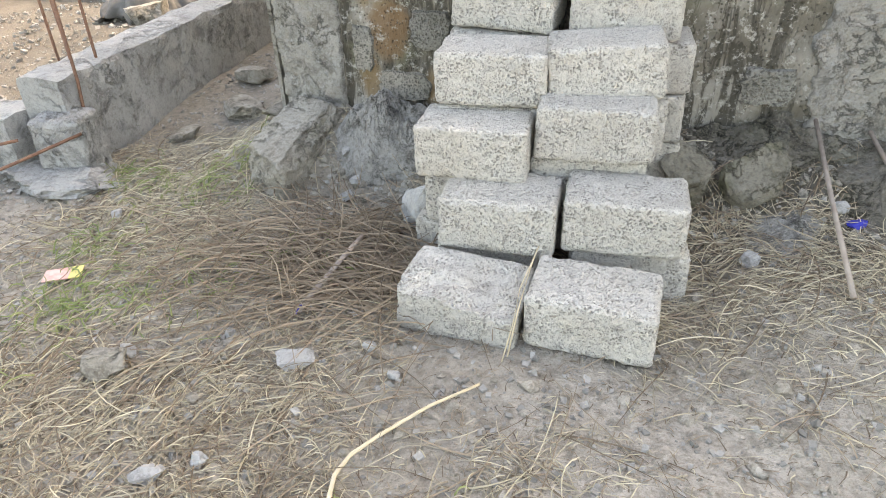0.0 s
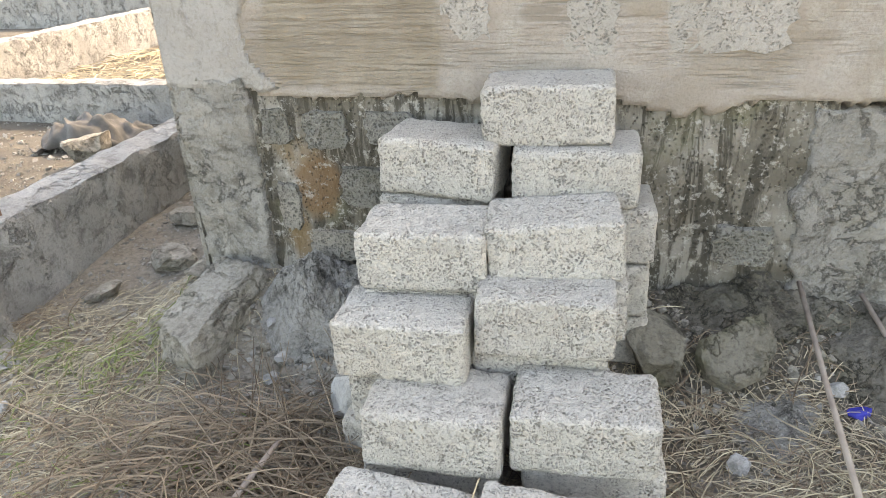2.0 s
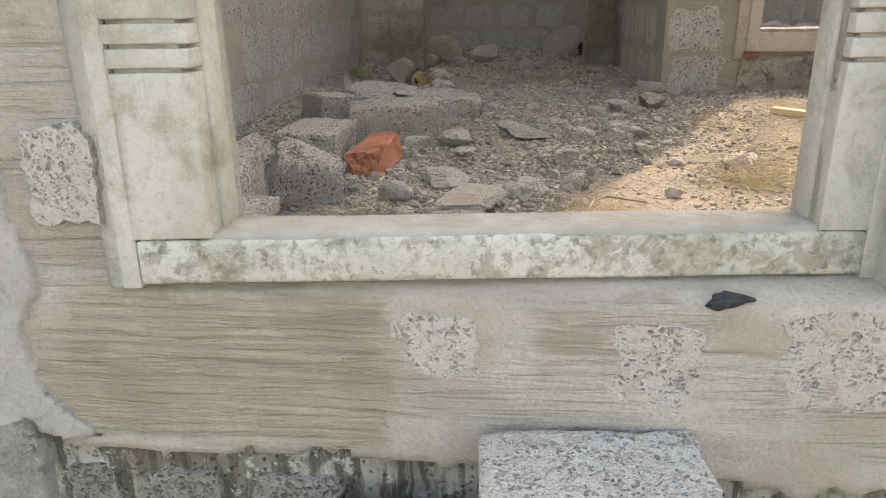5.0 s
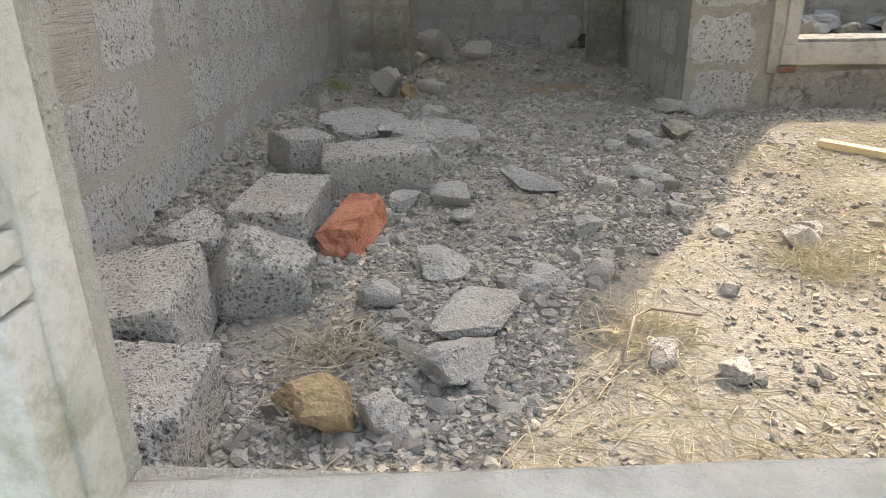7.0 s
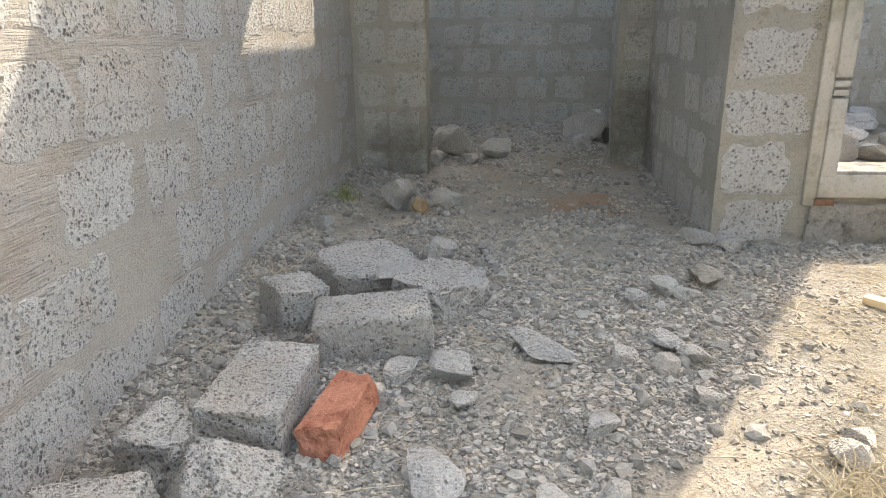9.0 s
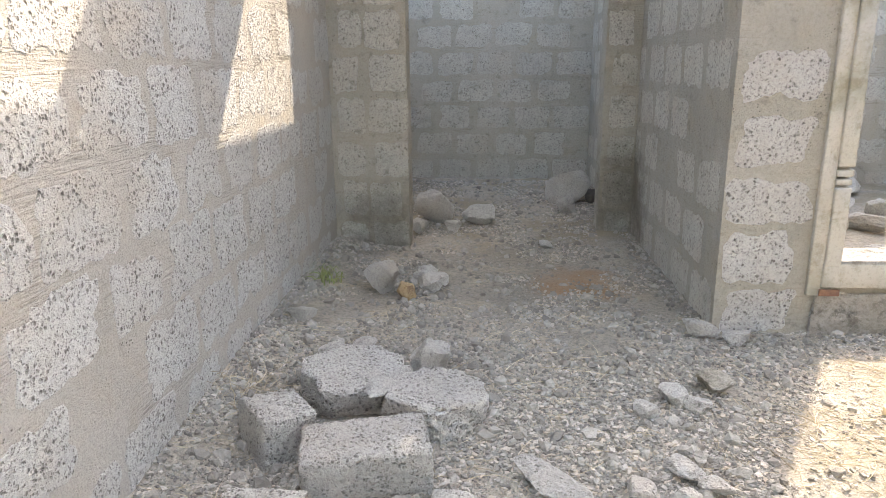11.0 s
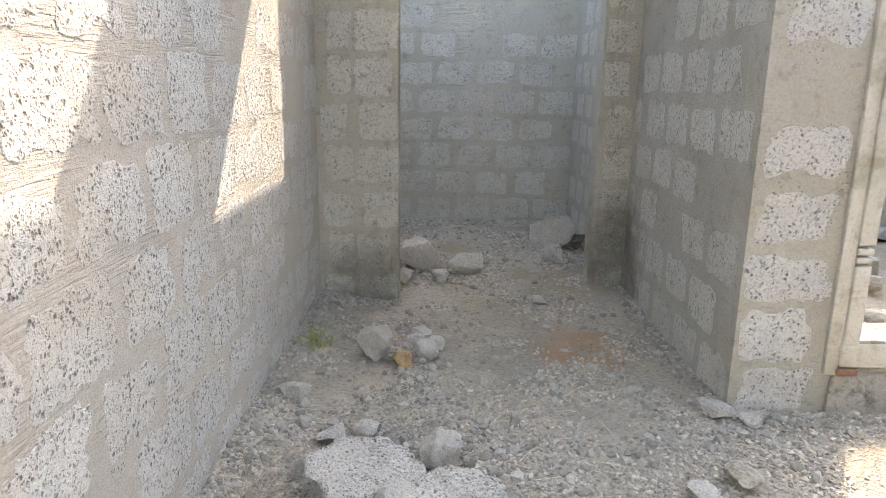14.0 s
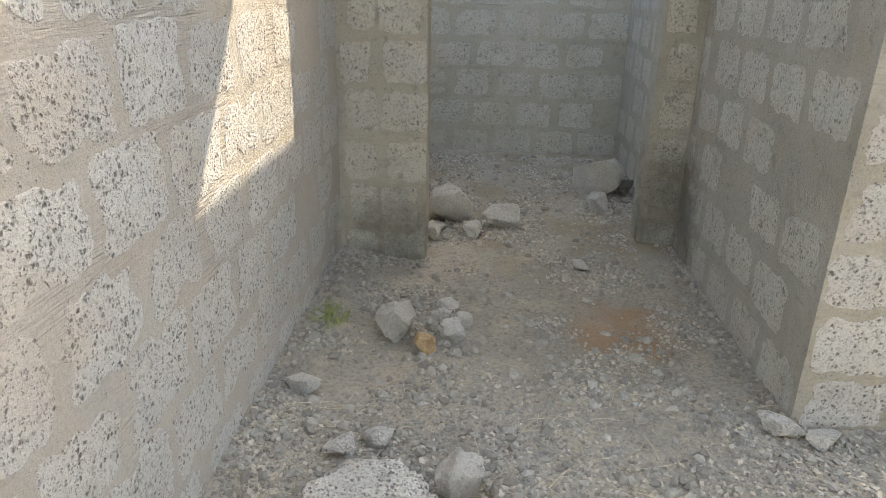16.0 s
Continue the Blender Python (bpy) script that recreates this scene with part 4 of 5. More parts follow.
BARS = "rusty reinforcing bars"
for pts in ([(-1.78, 2.5, 0.1), (-1.785, 2.5, 0.3), (-1.81, 2.52, 0.95)], [(-1.43, 2.16, 0.05), (-1.435, 2.2, 0.3), (-1.47, 2.25, 0.95)], [(-1.50, 2.40, 0.1), (-1.50, 2.40, 0.3), (-1.515, 2.42, 0.95)], [(-1.56, 2.33, 0.1), (-1.57, 2.34, 0.4), (-1.60, 2.36, 0.95)],
            [(-1.35, 2.05, 0.16), (-1.48, 1.86, 0.12), (-1.72, 1.55, 0.05)], [(-1.52, 1.93, 0.17), (-1.68, 1.84, 0.15), (-1.95, 1.68, 0.1)]):
    thing("rebar", mesh_of("rebar", tube(pts, 0.006, 8), M_RUST, True), "thin rusty steel reinforcing bar", "rebar", BARS)


def yard_stone(x, y, sx, sy, sz, seed, label, material=M_STONE, yaw=0, tip=(0, 0), sink=0.2, z=None):
    me = mesh_of("stone", rock(sx, sy, sz, seed, 4 if sx > 0.09 else 3, 9, 0.06), material)
    return thing("stone", me, label, "stone", "stones in the yard", at=pose(x, y, (yard_z(x, y) if z is None else z) + sz * (1 - 2 * sink), *tip, yaw))


me = mesh_of("stone", rough_block(0.19, 0.42, 0.17, 82, 0.016, 0.004, [((-0.4, -1, 0.3), 0.17), ((0.9, 0, 0.6), 0.10), ((0.1, 1, 0.5), 0.19)]), M_STONE, True)
thing("stone", me, "squared weathered stone leaning against the wall base", "stone", "stones in the yard", at=pose(-0.56, 2.19, 0.115, 14, 4, -10))
yard_stone(0.985, 2.17, 0.075, 0.09, 0.115, 83, "mossy pointed stone beside the stacked blocks", M_MOSSY, 65, (14, 20), 0.24)
yard_stone(0.775, 2.18, 0.075, 0.09, 0.10, 84, "weathered stone beside the stacked blocks", M_MOSSY, 0, (0, 0), 0.25)


def heap(name, x, y, rx, ry, h, seed, material, label, group="", yaw=0.0):
    """A slumped heap of crumbled matter: a lumpy mound that runs out on the ground."""
    verts, faces = [], []
    rings, sides = 22, 54
    o = Vector((seed * 3.1, seed, 0))
    ca, sa = math.cos(radians(yaw)), math.sin(radians(yaw))
    for i in range(rings + 1):
        q = i / rings
        for k in range(sides):
            a = math.tau * k / sides
            reach = q * (1 + 0.22 * noise.noise(Vector((math.cos(a) * 1.6, math.sin(a) * 1.6, seed))))
            u, w = rx * reach * math.cos(a), ry * reach * math.sin(a)
            px, py = x + u * ca - w * sa, y + u * sa + w * ca
            c = Vector((px, py, 0))
            lump = 0.55 * noise.noise(c * 11 + o) + 0.4 * noise.noise(c * 27 + o) + 0.28 * noise.noise(c * 60 + o) + 0.15 * noise.noise(c * 120 + o)
            verts.append((px, py, yard_z(px, py) + h * (1 - q) ** 0.8 * (1 + 0.7 * lump) + 0.018 * lump * (1 - q ** 3) - 0.012 * q ** 4))
    for i in range(rings):
        for k in range(sides):
            k2 = (k + 1) % sides
            faces.append((i * sides + k, (i + 1) * sides + k, (i + 1) * sides + k2, i * sides + k2))
    return thing(name, raw_mesh(name, verts, faces, material), label, "rubble", group)


heap("cement_mound", -0.24, 2.27, 0.21, 0.17, 0.13, 85, M_HEAP, "crumbled heap of hardened cement at the wall base", "heaps at the wall base", 20)
heap("soil_mound", 1.05, 2.36, 0.28, 0.13, 0.07, 86, M_SOIL, "dark damp clods heaped against the plinth", "heaps at the wall base")
heap("cement_mound", 1.06, 2.0, 0.12, 0.15, 0.022, 87, M_HEAP, "flat crumbled crust of spilled cement in the dirt", "heaps at the wall base", -15)
heap("soil_mound", 1.42, 2.2, 0.24, 0.22, 0.06, 88, M_SOIL, "dark damp clods between the stakes", "heaps at the wall base")
yard_stone(-0.02, 1.93, 0.07, 0.07, 0.11, 87, "pale broken block lump under the stack", M_ROCK)
for i, (x, y, a, b, h, lab) in enumerate([(-0.13, 1.235, 0.055, 0.04, 0.02, "flat pale stone among straw"), (-0.557, 1.096, 0.055, 0.045, 0.04, "dark gritty lump of slag on straw"), (-0.555, 1.17, 0.02, 0.02, 0.02, "small pale stone lying on dry earth"),
                                          (0.038, 1.308, 0.018, 0.016, 0.016, "small grey stone lying on dry earth"), (0.125, 1.231, 0.016, 0.015, 0.014, "small grey stone lying on dry earth"), (-0.306, 1.566, 0.022, 0.018, 0.018, "small pale stone lying on dry earth"), (-0.348, 1.303, 0.016, 0.016, 0.018, "small pale stone lying on dry earth"),
                                          (-0.186, 0.896, 0.02, 0.016, 0.018, "small blue-grey stone lying on dry earth"), (-0.276, 0.845, 0.036, 0.028, 0.016, "flat grey stone lying on dry earth"), (-1.075, 1.805, 0.024, 0.018, 0.016, "small pale stone lying on dry earth"),
                                          (0.956, 1.86, 0.025, 0.02, 0.02, "small white stone lying on dry earth"), (-0.306, 2.03, 0.025, 0.02, 0.02, "small white stone lying on dry earth"), (-0.30, 2.10, 0.022, 0.02, 0.018, "small pale stone lying on dry earth"), (-0.36, 2.19, 0.026, 0.022, 0.02, "small pale stone lying on dry earth"),
                                          (1.22, 2.12, 0.03, 0.03, 0.02, "small grey stone lying on dry earth"), (1.32, 1.75, 0.03, 0.02, 0.02, "small grey stone lying on dry earth"), (-0.75, 2.45, 0.09, 0.06, 0.04, "flat rubble stone lying on dry earth"), (-1.1, 2.75, 0.12, 0.08, 0.05, "flat rubble slab lying on dry earth"), (-1.22, 3.1, 0.1, 0.07, 0.05, "rubble stone lying on dry earth"), (-1.25, 2.5, 0.08, 0.05, 0.03, "flat rubble stone lying on dry earth"),
                                          (-2.27, 3.75, 0.16, 0.13, 0.12, "brownish boulder beside a sack"), (-1.95, 2.7, 0.08, 0.06, 0.04, "grey rubble stone lying on dry earth"), (-2.2, 2.95, 0.07, 0.07, 0.05, "grey rubble stone lying on dry earth"), (-3.5, 7.6, 0.12, 0.1, 0.08, "pale rubble stone lying on dry earth")]):
    yard_stone(x, y, a, b, h, 150 + i, lab, M_ROCK if "pale" in lab or "grey" in lab or "white" in lab else M_STONE, i * 51)

# sack: a crumpled cloth draped on the rubble
us = np.linspace(0, 1, 26)
verts = []
for a in us:
    for b in us:
        x, y = -2.85 + 0.62 * a, 3.95 + 0.42 * b
        d = 0.11 * noise.noise(Vector((a * 4, b * 3, 2))) + 0.05 * noise.noise(Vector((a * 11, b * 9, 5))) + 0.14 * math.sin(math.pi * a) * math.sin(math.pi * b)
        verts.append((x + 0.05 * noise.noise(Vector((b * 5, a, 0))), y + 0.06 * noise.noise(Vector((a * 5, b, 9))), max(yard_z(x, y) + 0.005, 0.06 + d)))
faces = [(i * 26 + j, (i + 1) * 26 + j, (i + 1) * 26 + j + 1, i * 26 + j + 1) for i in range(25) for j in range(25)]
sack = thing("sack", raw_mesh("sack", verts, faces, M_SACK, True), "crumpled dusty cement sack on rubble", "sack")
sack.modifiers.new("thickness", "SOLIDIFY").thickness = 0.006

# stakes and sticks
thing("stake", mesh_of("stake", tube([(1.165, 1.66, 0.10), (1.155, 2.0, 0.19), (1.155, 2.37, 0.275)], [0.008, 0.007, 0.007], 8), M_STAKE, True), "thin weathered wooden stake leaning against the wall", "stake", "leaning stakes")
thing("stake", mesh_of("stake", tube([(1.40, 1.98, 0.10), (1.36, 2.18, 0.18), (1.315, 2.37, 0.25)], [0.0075, 0.007, 0.0065], 8), M_STAKE, True), "thin weathered wooden stake leaning against the wall", "stake", "leaning stakes")
thing("stick", mesh_of("stick", tube([(0.12, 0.80, 0.012), (0.11, 0.88, 0.016), (0.102, 0.925, 0.02), (0.116, 0.977, 0.024), (0.156, 1.038, 0.026), (0.236, 1.145, 0.026), (0.328, 1.238, 0.024)], [0.005, 0.005, 0.0046, 0.0046, 0.0042, 0.0038, 0.0034], 8), M_STICK, True), "bent pale peeled stick on bare dirt", "stick")
thing("stick", mesh_of("stick", tube([(-0.20, 1.40, 0.02), (-0.16, 1.62, 0.05), (-0.14, 1.75, 0.06)], [0.009, 0.008, 0.007], 7), M_STAKE, True), "dry brown stick on straw", "stick")
thing("dry_stalk", mesh_of("dry_stalk", tube([(0.37, 1.36, 0.01), (0.385, 1.41, 0.12), (0.40, 1.50, 0.19), (0.405, 1.56, 0.20)], [0.0022, 0.002, 0.0018, 0.0012], 6), M_STICK, True), "dry straw stalk leaning on a block", "straw")
thing("dry_stalk", mesh_of("dry_stalk", tube([(0.36, 1.34, 0.01), (0.375, 1.40, 0.08), (0.383, 1.44, 0.16), (0.41, 1.55, 0.215)], [0.0018, 0.0018, 0.0015, 0.001], 6), M_STICK, True), "dry straw stalk leaning on a block", "straw")

packet = new("paper_packet")
packet.matrix_world = pose(-0.975, 1.435, yard_z(-0.975, 1.435) + 0.02, 4, -3, 24)
tagged(packet, "faded pink and yellow paper packet on grass", "litter")
part("front", box(-0.055, 0.02, -0.028, 0.028, -0.002, 0.002, 0.001), M_PINK, packet, "faded pink paper")
part("flap", box(0.0205, 0.055, -0.028, 0.028, -0.002, 0.002, 0.001), M_YELLOW, packet, "faded yellow paper")
thing("plastic_scrap", mesh_of("plastic_scrap", rock(0.03, 0.02, 0.014, 90, 2, 6, 0.2), M_BLUE), "crumpled blue plastic scrap on the ground", "litter", at=pose(1.254, 2.048, yard_z(1.254, 2.048) + 0.014, 0, 0, 20))
thing("plastic_scrap", mesh_of("plastic_scrap", tube([(-0.20, 1.39, 0.02), (-0.195, 1.41, 0.035), (-0.19, 1.43, 0.02)], 0.002, 6), M_BLUE), "thin strip of blue plastic in straw", "litter")
# The dark inside the hole is put on as a thin black lump.
hole = thing("wall_hole", mesh_of("wall_hole", rock(0.036, 0.010, 0.015, 93, 3, 7, 0.12), M_BLACK), "black lump standing in for the dark inside a putlog hole", "plastic", kind="structure", at=pose(0.660, FRONT - 0.006, 1.062, 0, 4, 0))
bit = thing("brick_bat", mesh_of("brick_bat", box(1.43, 1.50, CY - 0.04, CY - 0.03, 1.208, 1.233, 0.004, 3, 0.004), M_RUST), "rust-brown brick fragment bedded in the footing", "brick", kind="structure")

# ---- loose cover ----


def scatter(n, x0, x1, y0, y1, ok):
    out = []
    while len(out) < n:
        x, y = rng.uniform(x0, x1), rng.uniform(y0, y1)
        if rng.random() < ok(x, y):
            out.append((x, y))
    return out


def lit_patch(x, y):
    """Straw-covered sun patch under the inner window; paler, sparser gravel heightens its light."""
    return 1.0 if (x - 0.29 + 0.1 * noise.noise(Vector((x * 5, y * 5, 2)))) * 1.764 > (y - 2.75) and y < 4.7 else 0.0


def room_ok(x, y):
    if not (LEFT + 0.01 < x and 2.56 < y < 8.4):
        return 0
    if y > CY and CX - 0.01 < x:
        return 0
    if 6.14 < y < 6.68 and (x < -0.19 or x > 0.87):
        return 0
    return (0.10 if lit_patch(x, y) else 1.0) * (1.0 - 0.72 * smooth01(4.0, 4.8, y)) * smooth01(-0.6 + 0.45 * smooth01(4.5, 5.2, y), 0.15, noise.noise(Vector((x * 2.5, y * 2.5, 11))))


spots = [(x, y, room_z(x, y) + 0.001) for x, y in scatter(68000, LEFT, 2.6, 2.56, 8.3, room_ok)]
sizes = [0.0026 + 0.0075 * rng.random() ** 3 for _ in spots]
thing("gravel", pebbles("gravel", spots, sizes, M_PEBBLE, 0.8, True), "loose grey crushed gravel on the room floor", "gravel", kind="stuff")
spots = [(x, y, room_z(x, y) + 0.004) for x, y in scatter(1700, LEFT, 2.6, 2.56, 8.3, room_ok)]
thing("rubble", pebbles("rubble", spots, [0.008 + 0.018 * rng.random() ** 2.8 for _ in spots], M_PEBBLE), "small broken stones on the room floor", "rubble", kind="stuff")
spots = [(x, y, room_z(x, y) + 0.001) for x, y in scatter(20000, LEFT, 2.6, 2.56, 8.3, room_ok)]
thing("gravel", pebbles("gravel", spots, [0.003 + 0.009 * rng.random() ** 3 for _ in spots], M_PEBBLE_TAN, 0.8, True), "tan gravel mixed in the room floor", "gravel", kind="stuff")
spots = [(x, y, room_z(x, y) + 0.001) for x, y in scatter(10000, 0.2, 2.4, 2.56, 4.9, lambda x, y: lit_patch(x, y) * smooth01(-0.25, 0.15, noise.noise(Vector((x * 4, y * 4, 21)))))]
thing("gravel", pebbles("gravel", spots, [0.0016 + 0.006 * rng.random() ** 5 for _ in spots], M_PEBBLE_TAN, 0.6, True), "fine pale grit brightening the sun patch on the straw-strewn floor", "gravel", kind="stuff")
spots = [(x, y, room_z(x, y) + 0.002) for x, y in scatter(2200, LEFT, CX, 4.5, 8.3, lambda x, y: (1 if y < 6.14 or -0.19 < x < 0.87 else 0) * (0.3 + 0.7 * smooth01(-0.1, 0.3, noise.noise(Vector((x * 3.5, y * 3.5, 31))))))]
thing("rubble", pebbles("rubble", spots, [0.005 + 0.019 * rng.random() ** 3.2 for _ in spots], M_PEBBLE), "loose stones and mortar lumps on the passage floor", "rubble", kind="stuff")
foot = []
for _ in range(2600):
    k, d = rng.random(), 0.09 * rng.random() ** 1.6
    if k < 0.5:
        foot.append((LEFT + 0.01 + d, rng.uniform(2.6, 6.1)))
    elif k < 0.7:
        foot.append((CX - 0.01 - d, rng.uniform(4.95, 6.48)))
    elif k < 0.85:
        foot.append((rng.uniform(CX, 2.6), CY - 0.04 - d))
    else:
        foot.append((rng.uniform(LEFT, -0.2), 6.14 - d))
spots = [(x, y, room_z(x, y) + 0.004) for x, y in foot]
thing("rubble", pebbles("rubble", spots, [0.003 + 0.011 * rng.random() ** 3 for _ in spots], M_PEBBLE), "mortar droppings along the foot of the walls", "rubble", kind="stuff")
st = scatter(3600, LEFT, 2.4, 2.6, 5.2, lambda x, y: (0.9 if lit_patch(x, y) else 0.12) * smooth01(-0.3, 0.3, noise.noise(Vector((x * 3, y * 3, 4)))))
thing("straw", strands("straw", st, [rng.uniform(0.03, 0.16) for _ in st], room_z, M_STRAW_PALE, 0.0009, 0.009, 4, 0.9), "scattered dry straw on the sunlit floor", "straw", kind="stuff")

outside = lambda x, y: 0 if (y > 2.38 and x > -0.72) or (-1.66 < x < -1.43 and y > 2.1) else 1


def straw_ok(x, y):
    bare = smooth01(0.35, 0.75, x) * smooth01(1.6, 1.2, y)
    return outside(x, y) * (1 - 0.88 * bare) * smooth01(-0.5, 0.25, noise.noise(Vector((x * 1.8, y * 1.8, 8)))) * (1 if y < 2.1 or x < -0.8 else 0.45)


st = scatter(10000, -1.45, 1.6, 0.1, 2.6, straw_ok)
thing("straw", strands("straw", st, [0.02 + 0.13 * rng.random() ** 2.4 for _ in st], yard_z, M_STRAW, 0.0012, 0.016, 3, 1.7), "matted dry straw and grass in the yard", "straw", kind="stuff")
chaff = scatter(13000, -1.45, 1.6, 0.1, 2.4, lambda x, y: 0.35 + 0.65 * straw_ok(x, y))
thing("straw", strands("straw", chaff, [rng.uniform(0.008, 0.04) for _ in chaff], yard_z, M_TWIG, 0.0013, 0.007, 2, 1.2), "broken bits of straw and chaff on the earth", "straw", kind="stuff")
chaff = scatter(9000, -1.45, 1.6, 0.1, 2.4, straw_ok)
thing("straw", strands("straw", chaff, [rng.uniform(0.01, 0.05) for _ in chaff], yard_z, M_STRAW_PALE, 0.0013, 0.010, 2, 1.2), "pale chopped straw on the earth", "straw", kind="stuff")
st = scatter(1500, -1.45, 1.5, 0.1, 2.5, straw_ok)
thing("straw", strands("straw", st, [0.05 + 0.2 * rng.random() ** 2 for _ in st], yard_z, M_STRAW_PALE, 0.0015, 0.026, 5, 1.4), "pale straw stalks lying in the yard", "straw", kind="stuff")
spots = [(x, y, yard_z(x, y) + 0.002) for x, y in scatter(1500, -1.5, 1.7, 0.1, 2.4, outside)]
thing("clods", pebbles("clods", spots, [0.006 + 0.016 * rng.random() ** 3 for _ in spots], M_DIRT, 0.7), "small dry clods of pale earth in the yard", "clods", kind="stuff")
tw = [(rng.gauss(-0.08, 0.20), rng.gauss(1.66, 0.13)) for _ in range(360)]
thing("brushwood", strands("brushwood", tw, [rng.uniform(0.2, 0.55) for _ in tw], yard_z, M_TWIG, 0.0021, 0.06, 4, 0.5, [math.pi + rng.gauss(0.1, 0.75) for _ in tw]), "pile of dry brown brushwood beside the blocks", "brushwood", kind="stuff")
tw = [(rng.gauss(-0.3, 0.25), rng.gauss(1.66, 0.16)) for _ in range(170)]
thing("brushwood", strands("brushwood", tw, [rng.uniform(0.12, 0.4) for _ in tw], lambda x, y: yard_z(x, y) + 0.03, M_TWIG, 0.0019, 0.05, 4, 0.7), "loose dry twigs lying across the brushwood pile", "brushwood", kind="stuff")
tw = scatter(900, -1.4, 1.5, 0.2, 2.3, straw_ok)
thing("brushwood", strands("brushwood", tw, [rng.uniform(0.08, 0.35) for _ in tw], yard_z, M_TWIG, 0.0018, 0.02, 5, 0.8), "thin dry twigs scattered in the yard", "brushwood", kind="stuff")
wd = [(x + rng.gauss(0, 0.10), y + rng.gauss(0, 0.08)) for x, y, n in [(-1.18, 2.08, 60), (-0.85, 2.0, 60), (-0.72, 2.2, 50), (-0.30, 1.66, 40), (-1.0, 1.6, 60), (-0.85, 1.32, 90), (-0.95, 0.85, 90), (0.22, 0.75, 30), (-0.6, 1.45, 40)] for _ in range(int(n * 1.5))]
thing("weeds", strands("weeds", wd, [rng.uniform(0.03, 0.09) for _ in wd], yard_z, M_LEAF, 0.0023, 0.03, 3, 1.4), "small green weeds in dry grass", "weeds", kind="stuff")
wd = [(-0.50 + rng.gauss(0, 0.03), 5.42 + rng.gauss(0, 0.03)) for _ in range(40)]
thing("weeds", strands("weeds", wd, [rng.uniform(0.03, 0.07) for _ in wd], room_z, M_LEAF, 0.003, 0.05, 3, 0.8), "small green weed at the wall foot", "weeds", kind="stuff")
spots = [(x, y, yard_z(x, y) + 0.001) for x, y in scatter(22000, -2.2, 1.7, 0.1, 3.5, outside)]
thing("gravel", pebbles("gravel", spots, [0.0022 + 0.011 * rng.random() ** 5 for _ in spots], M_PEBBLE, 0.8, True), "small stones scattered on the yard earth", "gravel", kind="stuff")
spots = [(x, y, yard_z(x, y) + 0.002) for x, y in scatter(5000, -3.6, -1.5, 1.5, 5.0, outside)]
thing("gravel", pebbles("gravel", spots, [0.004 + 0.016 * rng.random() ** 4 for _ in spots], M_PEBBLE, 0.8, True), "clods and stones on the plot beyond the beam", "gravel", kind="stuff")
spots = [(x, y, yard_z(x, y) + 0.003) for x, y in scatter(2600, -0.9, 1.7, 1.95, 2.4, lambda x, y: smooth01(1.9, 2.3, y))]
thing("rubble", pebbles("rubble", spots, [0.004 + 0.014 * rng.random() ** 4 for _ in spots], M_STONE), "crumbled cement and clods along the wall foot", "rubble", kind="stuff")
for pts in ([(0.515, 3.01, 0.985), (0.558, 3.15, 1.0), (0.596, 3.175, 1.005), (0.695, 3.18, 0.99)], [(1.165, 3.455, 1.03), (1.092, 3.21, 1.0), (1.13, 3.15, 0.99)]):
    thing("twig", mesh_of("twig", tube(pts, 0.003, 6), M_STAKE, True), "curled dry brown twig on straw", "twig", "twigs on the floor")
st = scatter(2500, -4.4, -2.2, 4.9, 9.2, lambda x, y: 1)
thing("straw", strands("straw", st, [rng.uniform(0.1, 0.35) for _ in st], yard_z, M_STRAW_PALE, 0.005, 0.04, 3, 1.0), "yellow straw covering the far plot", "straw", kind="stuff")

for x, y, n, mat, lab in ((0.0, 3.06, 170, M_STRAW, "tuft of dry grass rooted in the rubble"), (0.57, 3.17, 150, M_STRAW_PALE, "curled clump of yellow straw on the floor"), (1.02, 3.45, 160, M_STRAW_PALE, "loose clump of yellow straw on the floor"), (-0.5, 4.35, 60, M_STRAW, "sparse dry grass at the wall foot")):
    tuft = [(x + rng.gauss(0, 0.05), y + rng.gauss(0, 0.045)) for _ in range(n)]
    thing("dry_grass", strands("dry_grass", tuft, [rng.uniform(0.04, 0.13) for _ in tuft], room_z, mat, 0.0013, 0.035, 4, 2.2), lab, "grass", "dry grass on the floor")
thing("plastic_scrap", mesh_of("plastic_scrap", rock(0.06, 0.04, 0.06, 95, 4, 8, 0.2), M_SACK, True), "crumpled dark plastic sheet beside a stone", "litter", at=pose(0.965, 7.36, room_z(0.965, 7.36) + 0.05, 0, 12, 30))

# ---- wall blocks ----


def on_x(x, out):
    """Poses on a wall that runs along y at x, facing out."""
    return lambda u, z: Matrix.Translation((x, u, z)) @ Matrix(((0, 0, out, 0), (out, 0, 0, 0), (0, 1, 0, 0), (0, 0, 0, 1)))


def on_y(y, out):
    return lambda u, z: Matrix.Translation((u, y, z)) @ Matrix(((-out, 0, 0, 0), (0, 0, out, 0), (0, 1, 0, 0), (0, 0, 0, 1)))


block_pieces(wall_left, M_FACE, 16, 2.56, 6.16, 0.98, 3.2, on_x(LEFT, 1), 3, (0.86, 1.06), 0.05, step=0.315, rise=0.212, ragged=0.030, deep=0.002)
block_pieces(wall_passage, M_FACE_GREEN, 8, CY + 0.02, 6.50, 1.02, 3.0, on_x(CX, -1), 4, (0.86, 1.0), 0.05, ragged=0.018, deep=0.002)
block_pieces(wall_passage, M_FACE_GREEN, 8, 6.66, 8.45, 1.02, 3.0, on_x(CX, -1), 5, (0.8, 0.97), 0.05, ragged=0.022, deep=0.002)
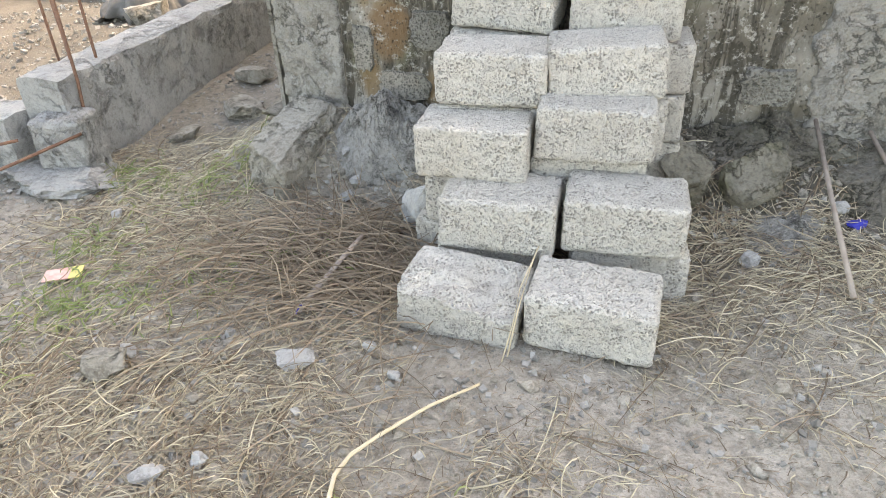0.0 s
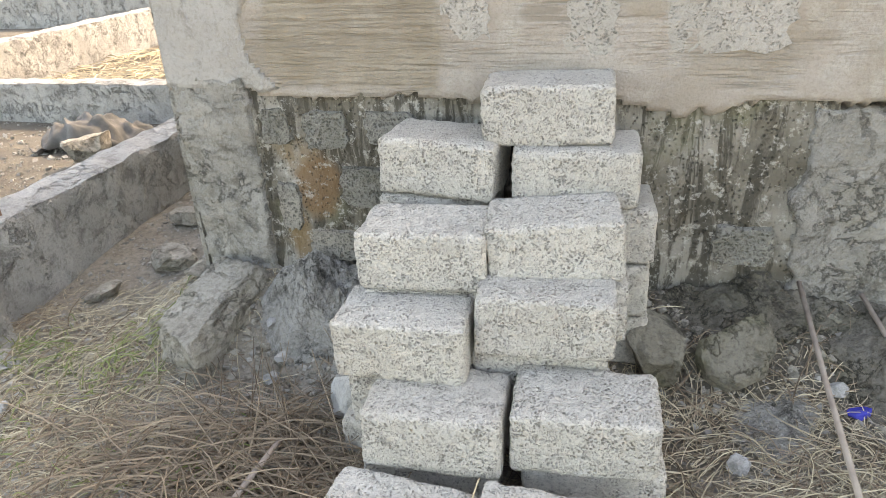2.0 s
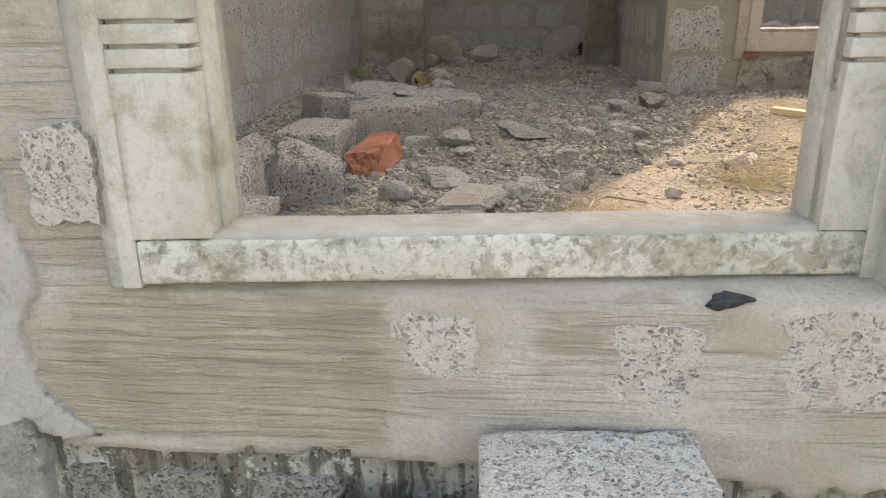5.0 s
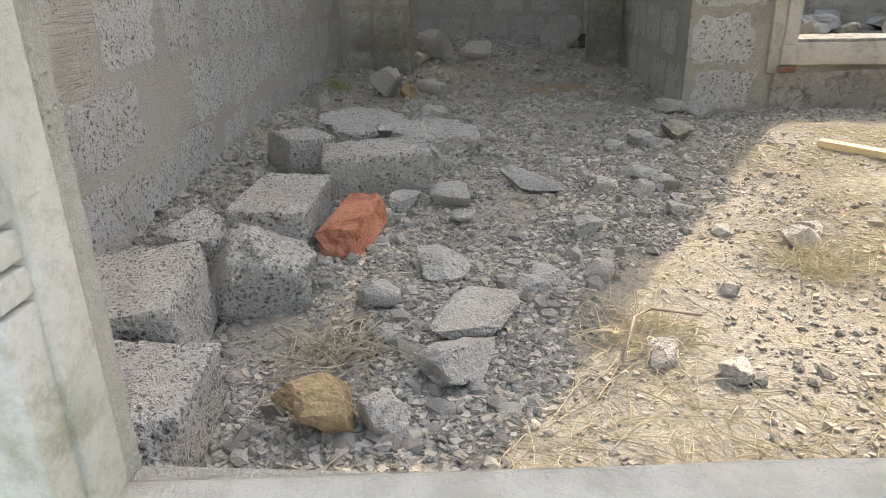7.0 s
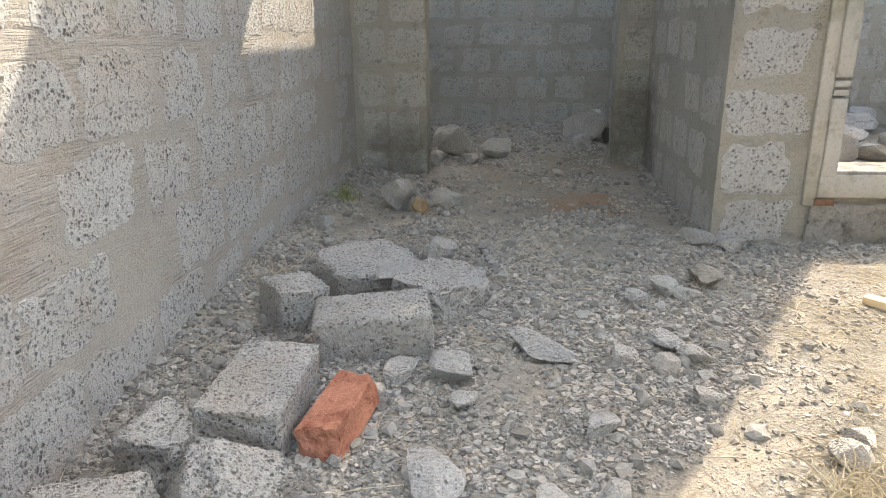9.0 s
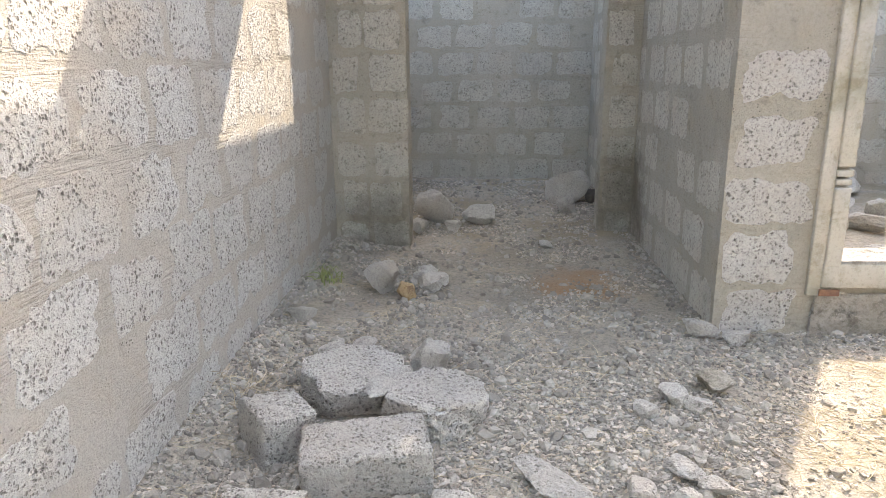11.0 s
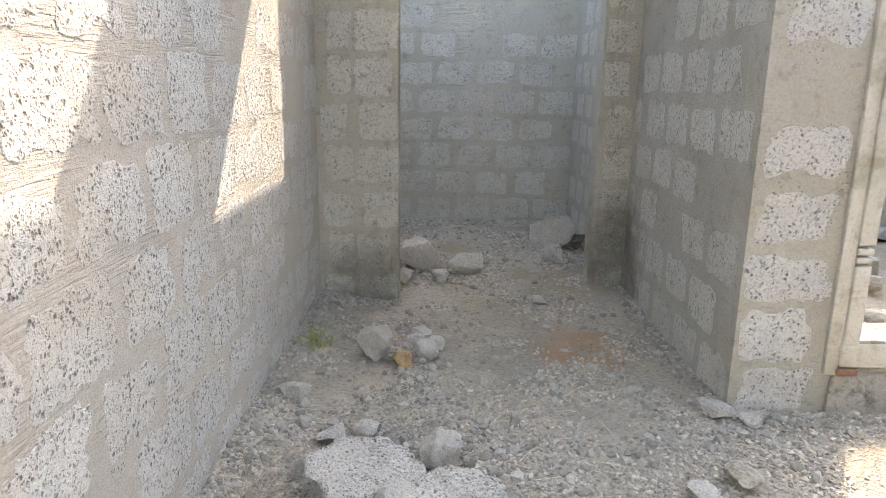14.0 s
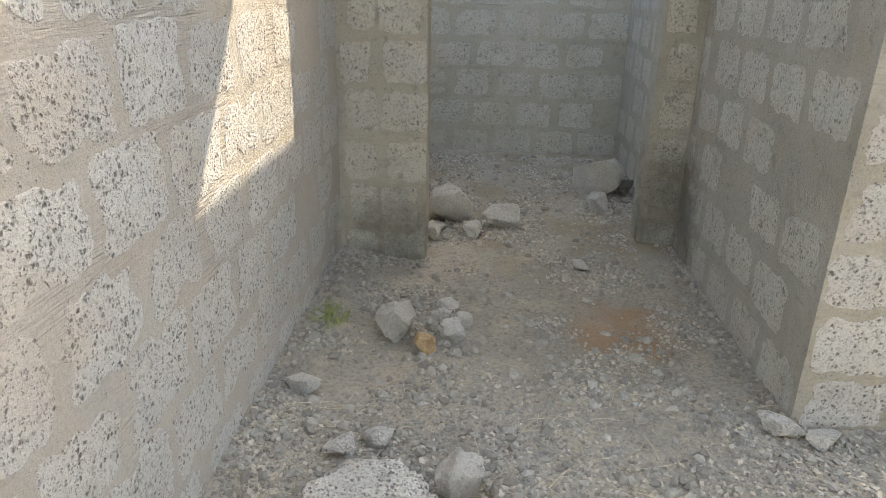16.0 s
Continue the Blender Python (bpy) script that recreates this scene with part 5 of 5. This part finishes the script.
block_pieces(wall_back, M_FACE_GREEN, 10, -0.55, 1.10, 1.02, 3.2, on_y(8.45, -1), 6, (0.86, 0.99), 0.05, ragged=0.016, deep=0.002)
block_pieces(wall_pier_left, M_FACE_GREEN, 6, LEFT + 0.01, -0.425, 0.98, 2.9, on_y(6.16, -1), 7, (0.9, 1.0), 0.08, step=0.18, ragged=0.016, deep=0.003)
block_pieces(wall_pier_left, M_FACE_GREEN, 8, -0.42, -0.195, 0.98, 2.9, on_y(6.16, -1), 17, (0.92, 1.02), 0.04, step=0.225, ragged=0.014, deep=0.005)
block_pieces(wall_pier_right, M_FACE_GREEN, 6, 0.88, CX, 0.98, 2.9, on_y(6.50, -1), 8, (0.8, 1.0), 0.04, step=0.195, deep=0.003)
block_pieces(wall_inner, M_FACE, 8, CX + 0.005, 1.395, 1.02, 2.9, on_y(CY, -1), 9, (0.8, 1.05), 0.06, step=0.31, rise=0.212, ragged=0.024, deep=0.002)
block_pieces(wall_far_room, M_FACE_GREEN, 8, 1.3, 3.6, 1.05, 3.0, on_y(7.62, -1), 10, (0.75, 0.95), 0.1)


# bare block showing through the facade plaster
r2 = random.Random(21)
for x, z, w, h, face, y in [(-0.30, 1.243, 0.12, 0.16, M_FACE_FADED, -0.021), (0.236, 0.965, 0.14, 0.15, M_FACE_FADED, -0.0075), (0.56, 0.955, 0.15, 0.15, M_FACE_FADED, -0.0075), (0.89, 0.97, 0.32, 0.17, M_FACE_FADED, -0.0075), (0.985, 1.23, 0.10, 0.23, M_FACE_FADED, -0.013),
                        (-0.20, 0.67, 0.15, 0.13, M_FACE_DAMP, -0.007), (-0.10, 0.49, 0.15, 0.14, M_FACE_DAMP, -0.007), (-0.36, 0.68, 0.10, 0.12, M_FACE_DAMP, -0.007), (-0.35, 0.42, 0.08, 0.17, M_FACE_DAMP, -0.007), (0.0, 0.68, 0.16, 0.11, M_FACE_DAMP, -0.007), (-0.2, 0.29, 0.2, 0.11, M_FACE_DAMP, -0.007),
                        (1.0, 0.36, 0.17, 0.13, M_FACE_DAMP, -0.007)]:
    n = 30
    ring, top = [], []
    for i in range(n):
        a = math.tau * i / n
        q = (abs(math.cos(a)) ** 7 + abs(math.sin(a)) ** 7) ** (-1 / 7) * r2.uniform(0.86, 1.05)
        ring.append((x + math.cos(a) * q * w / 2, FRONT + y + 0.02, z + math.sin(a) * q * h / 2))
        top.append((x + math.cos(a) * q * (w / 2 - 0.005), FRONT + y, z + math.sin(a) * q * (h / 2 - 0.005)))
    faces = [(i, (i + 1) % n, n + (i + 1) % n, n + i) for i in range(n)] + [tuple(range(n, 2 * n))]
    ob = new("block", raw_mesh("block", ring + top, faces, face))
    ob.parent = wall_front
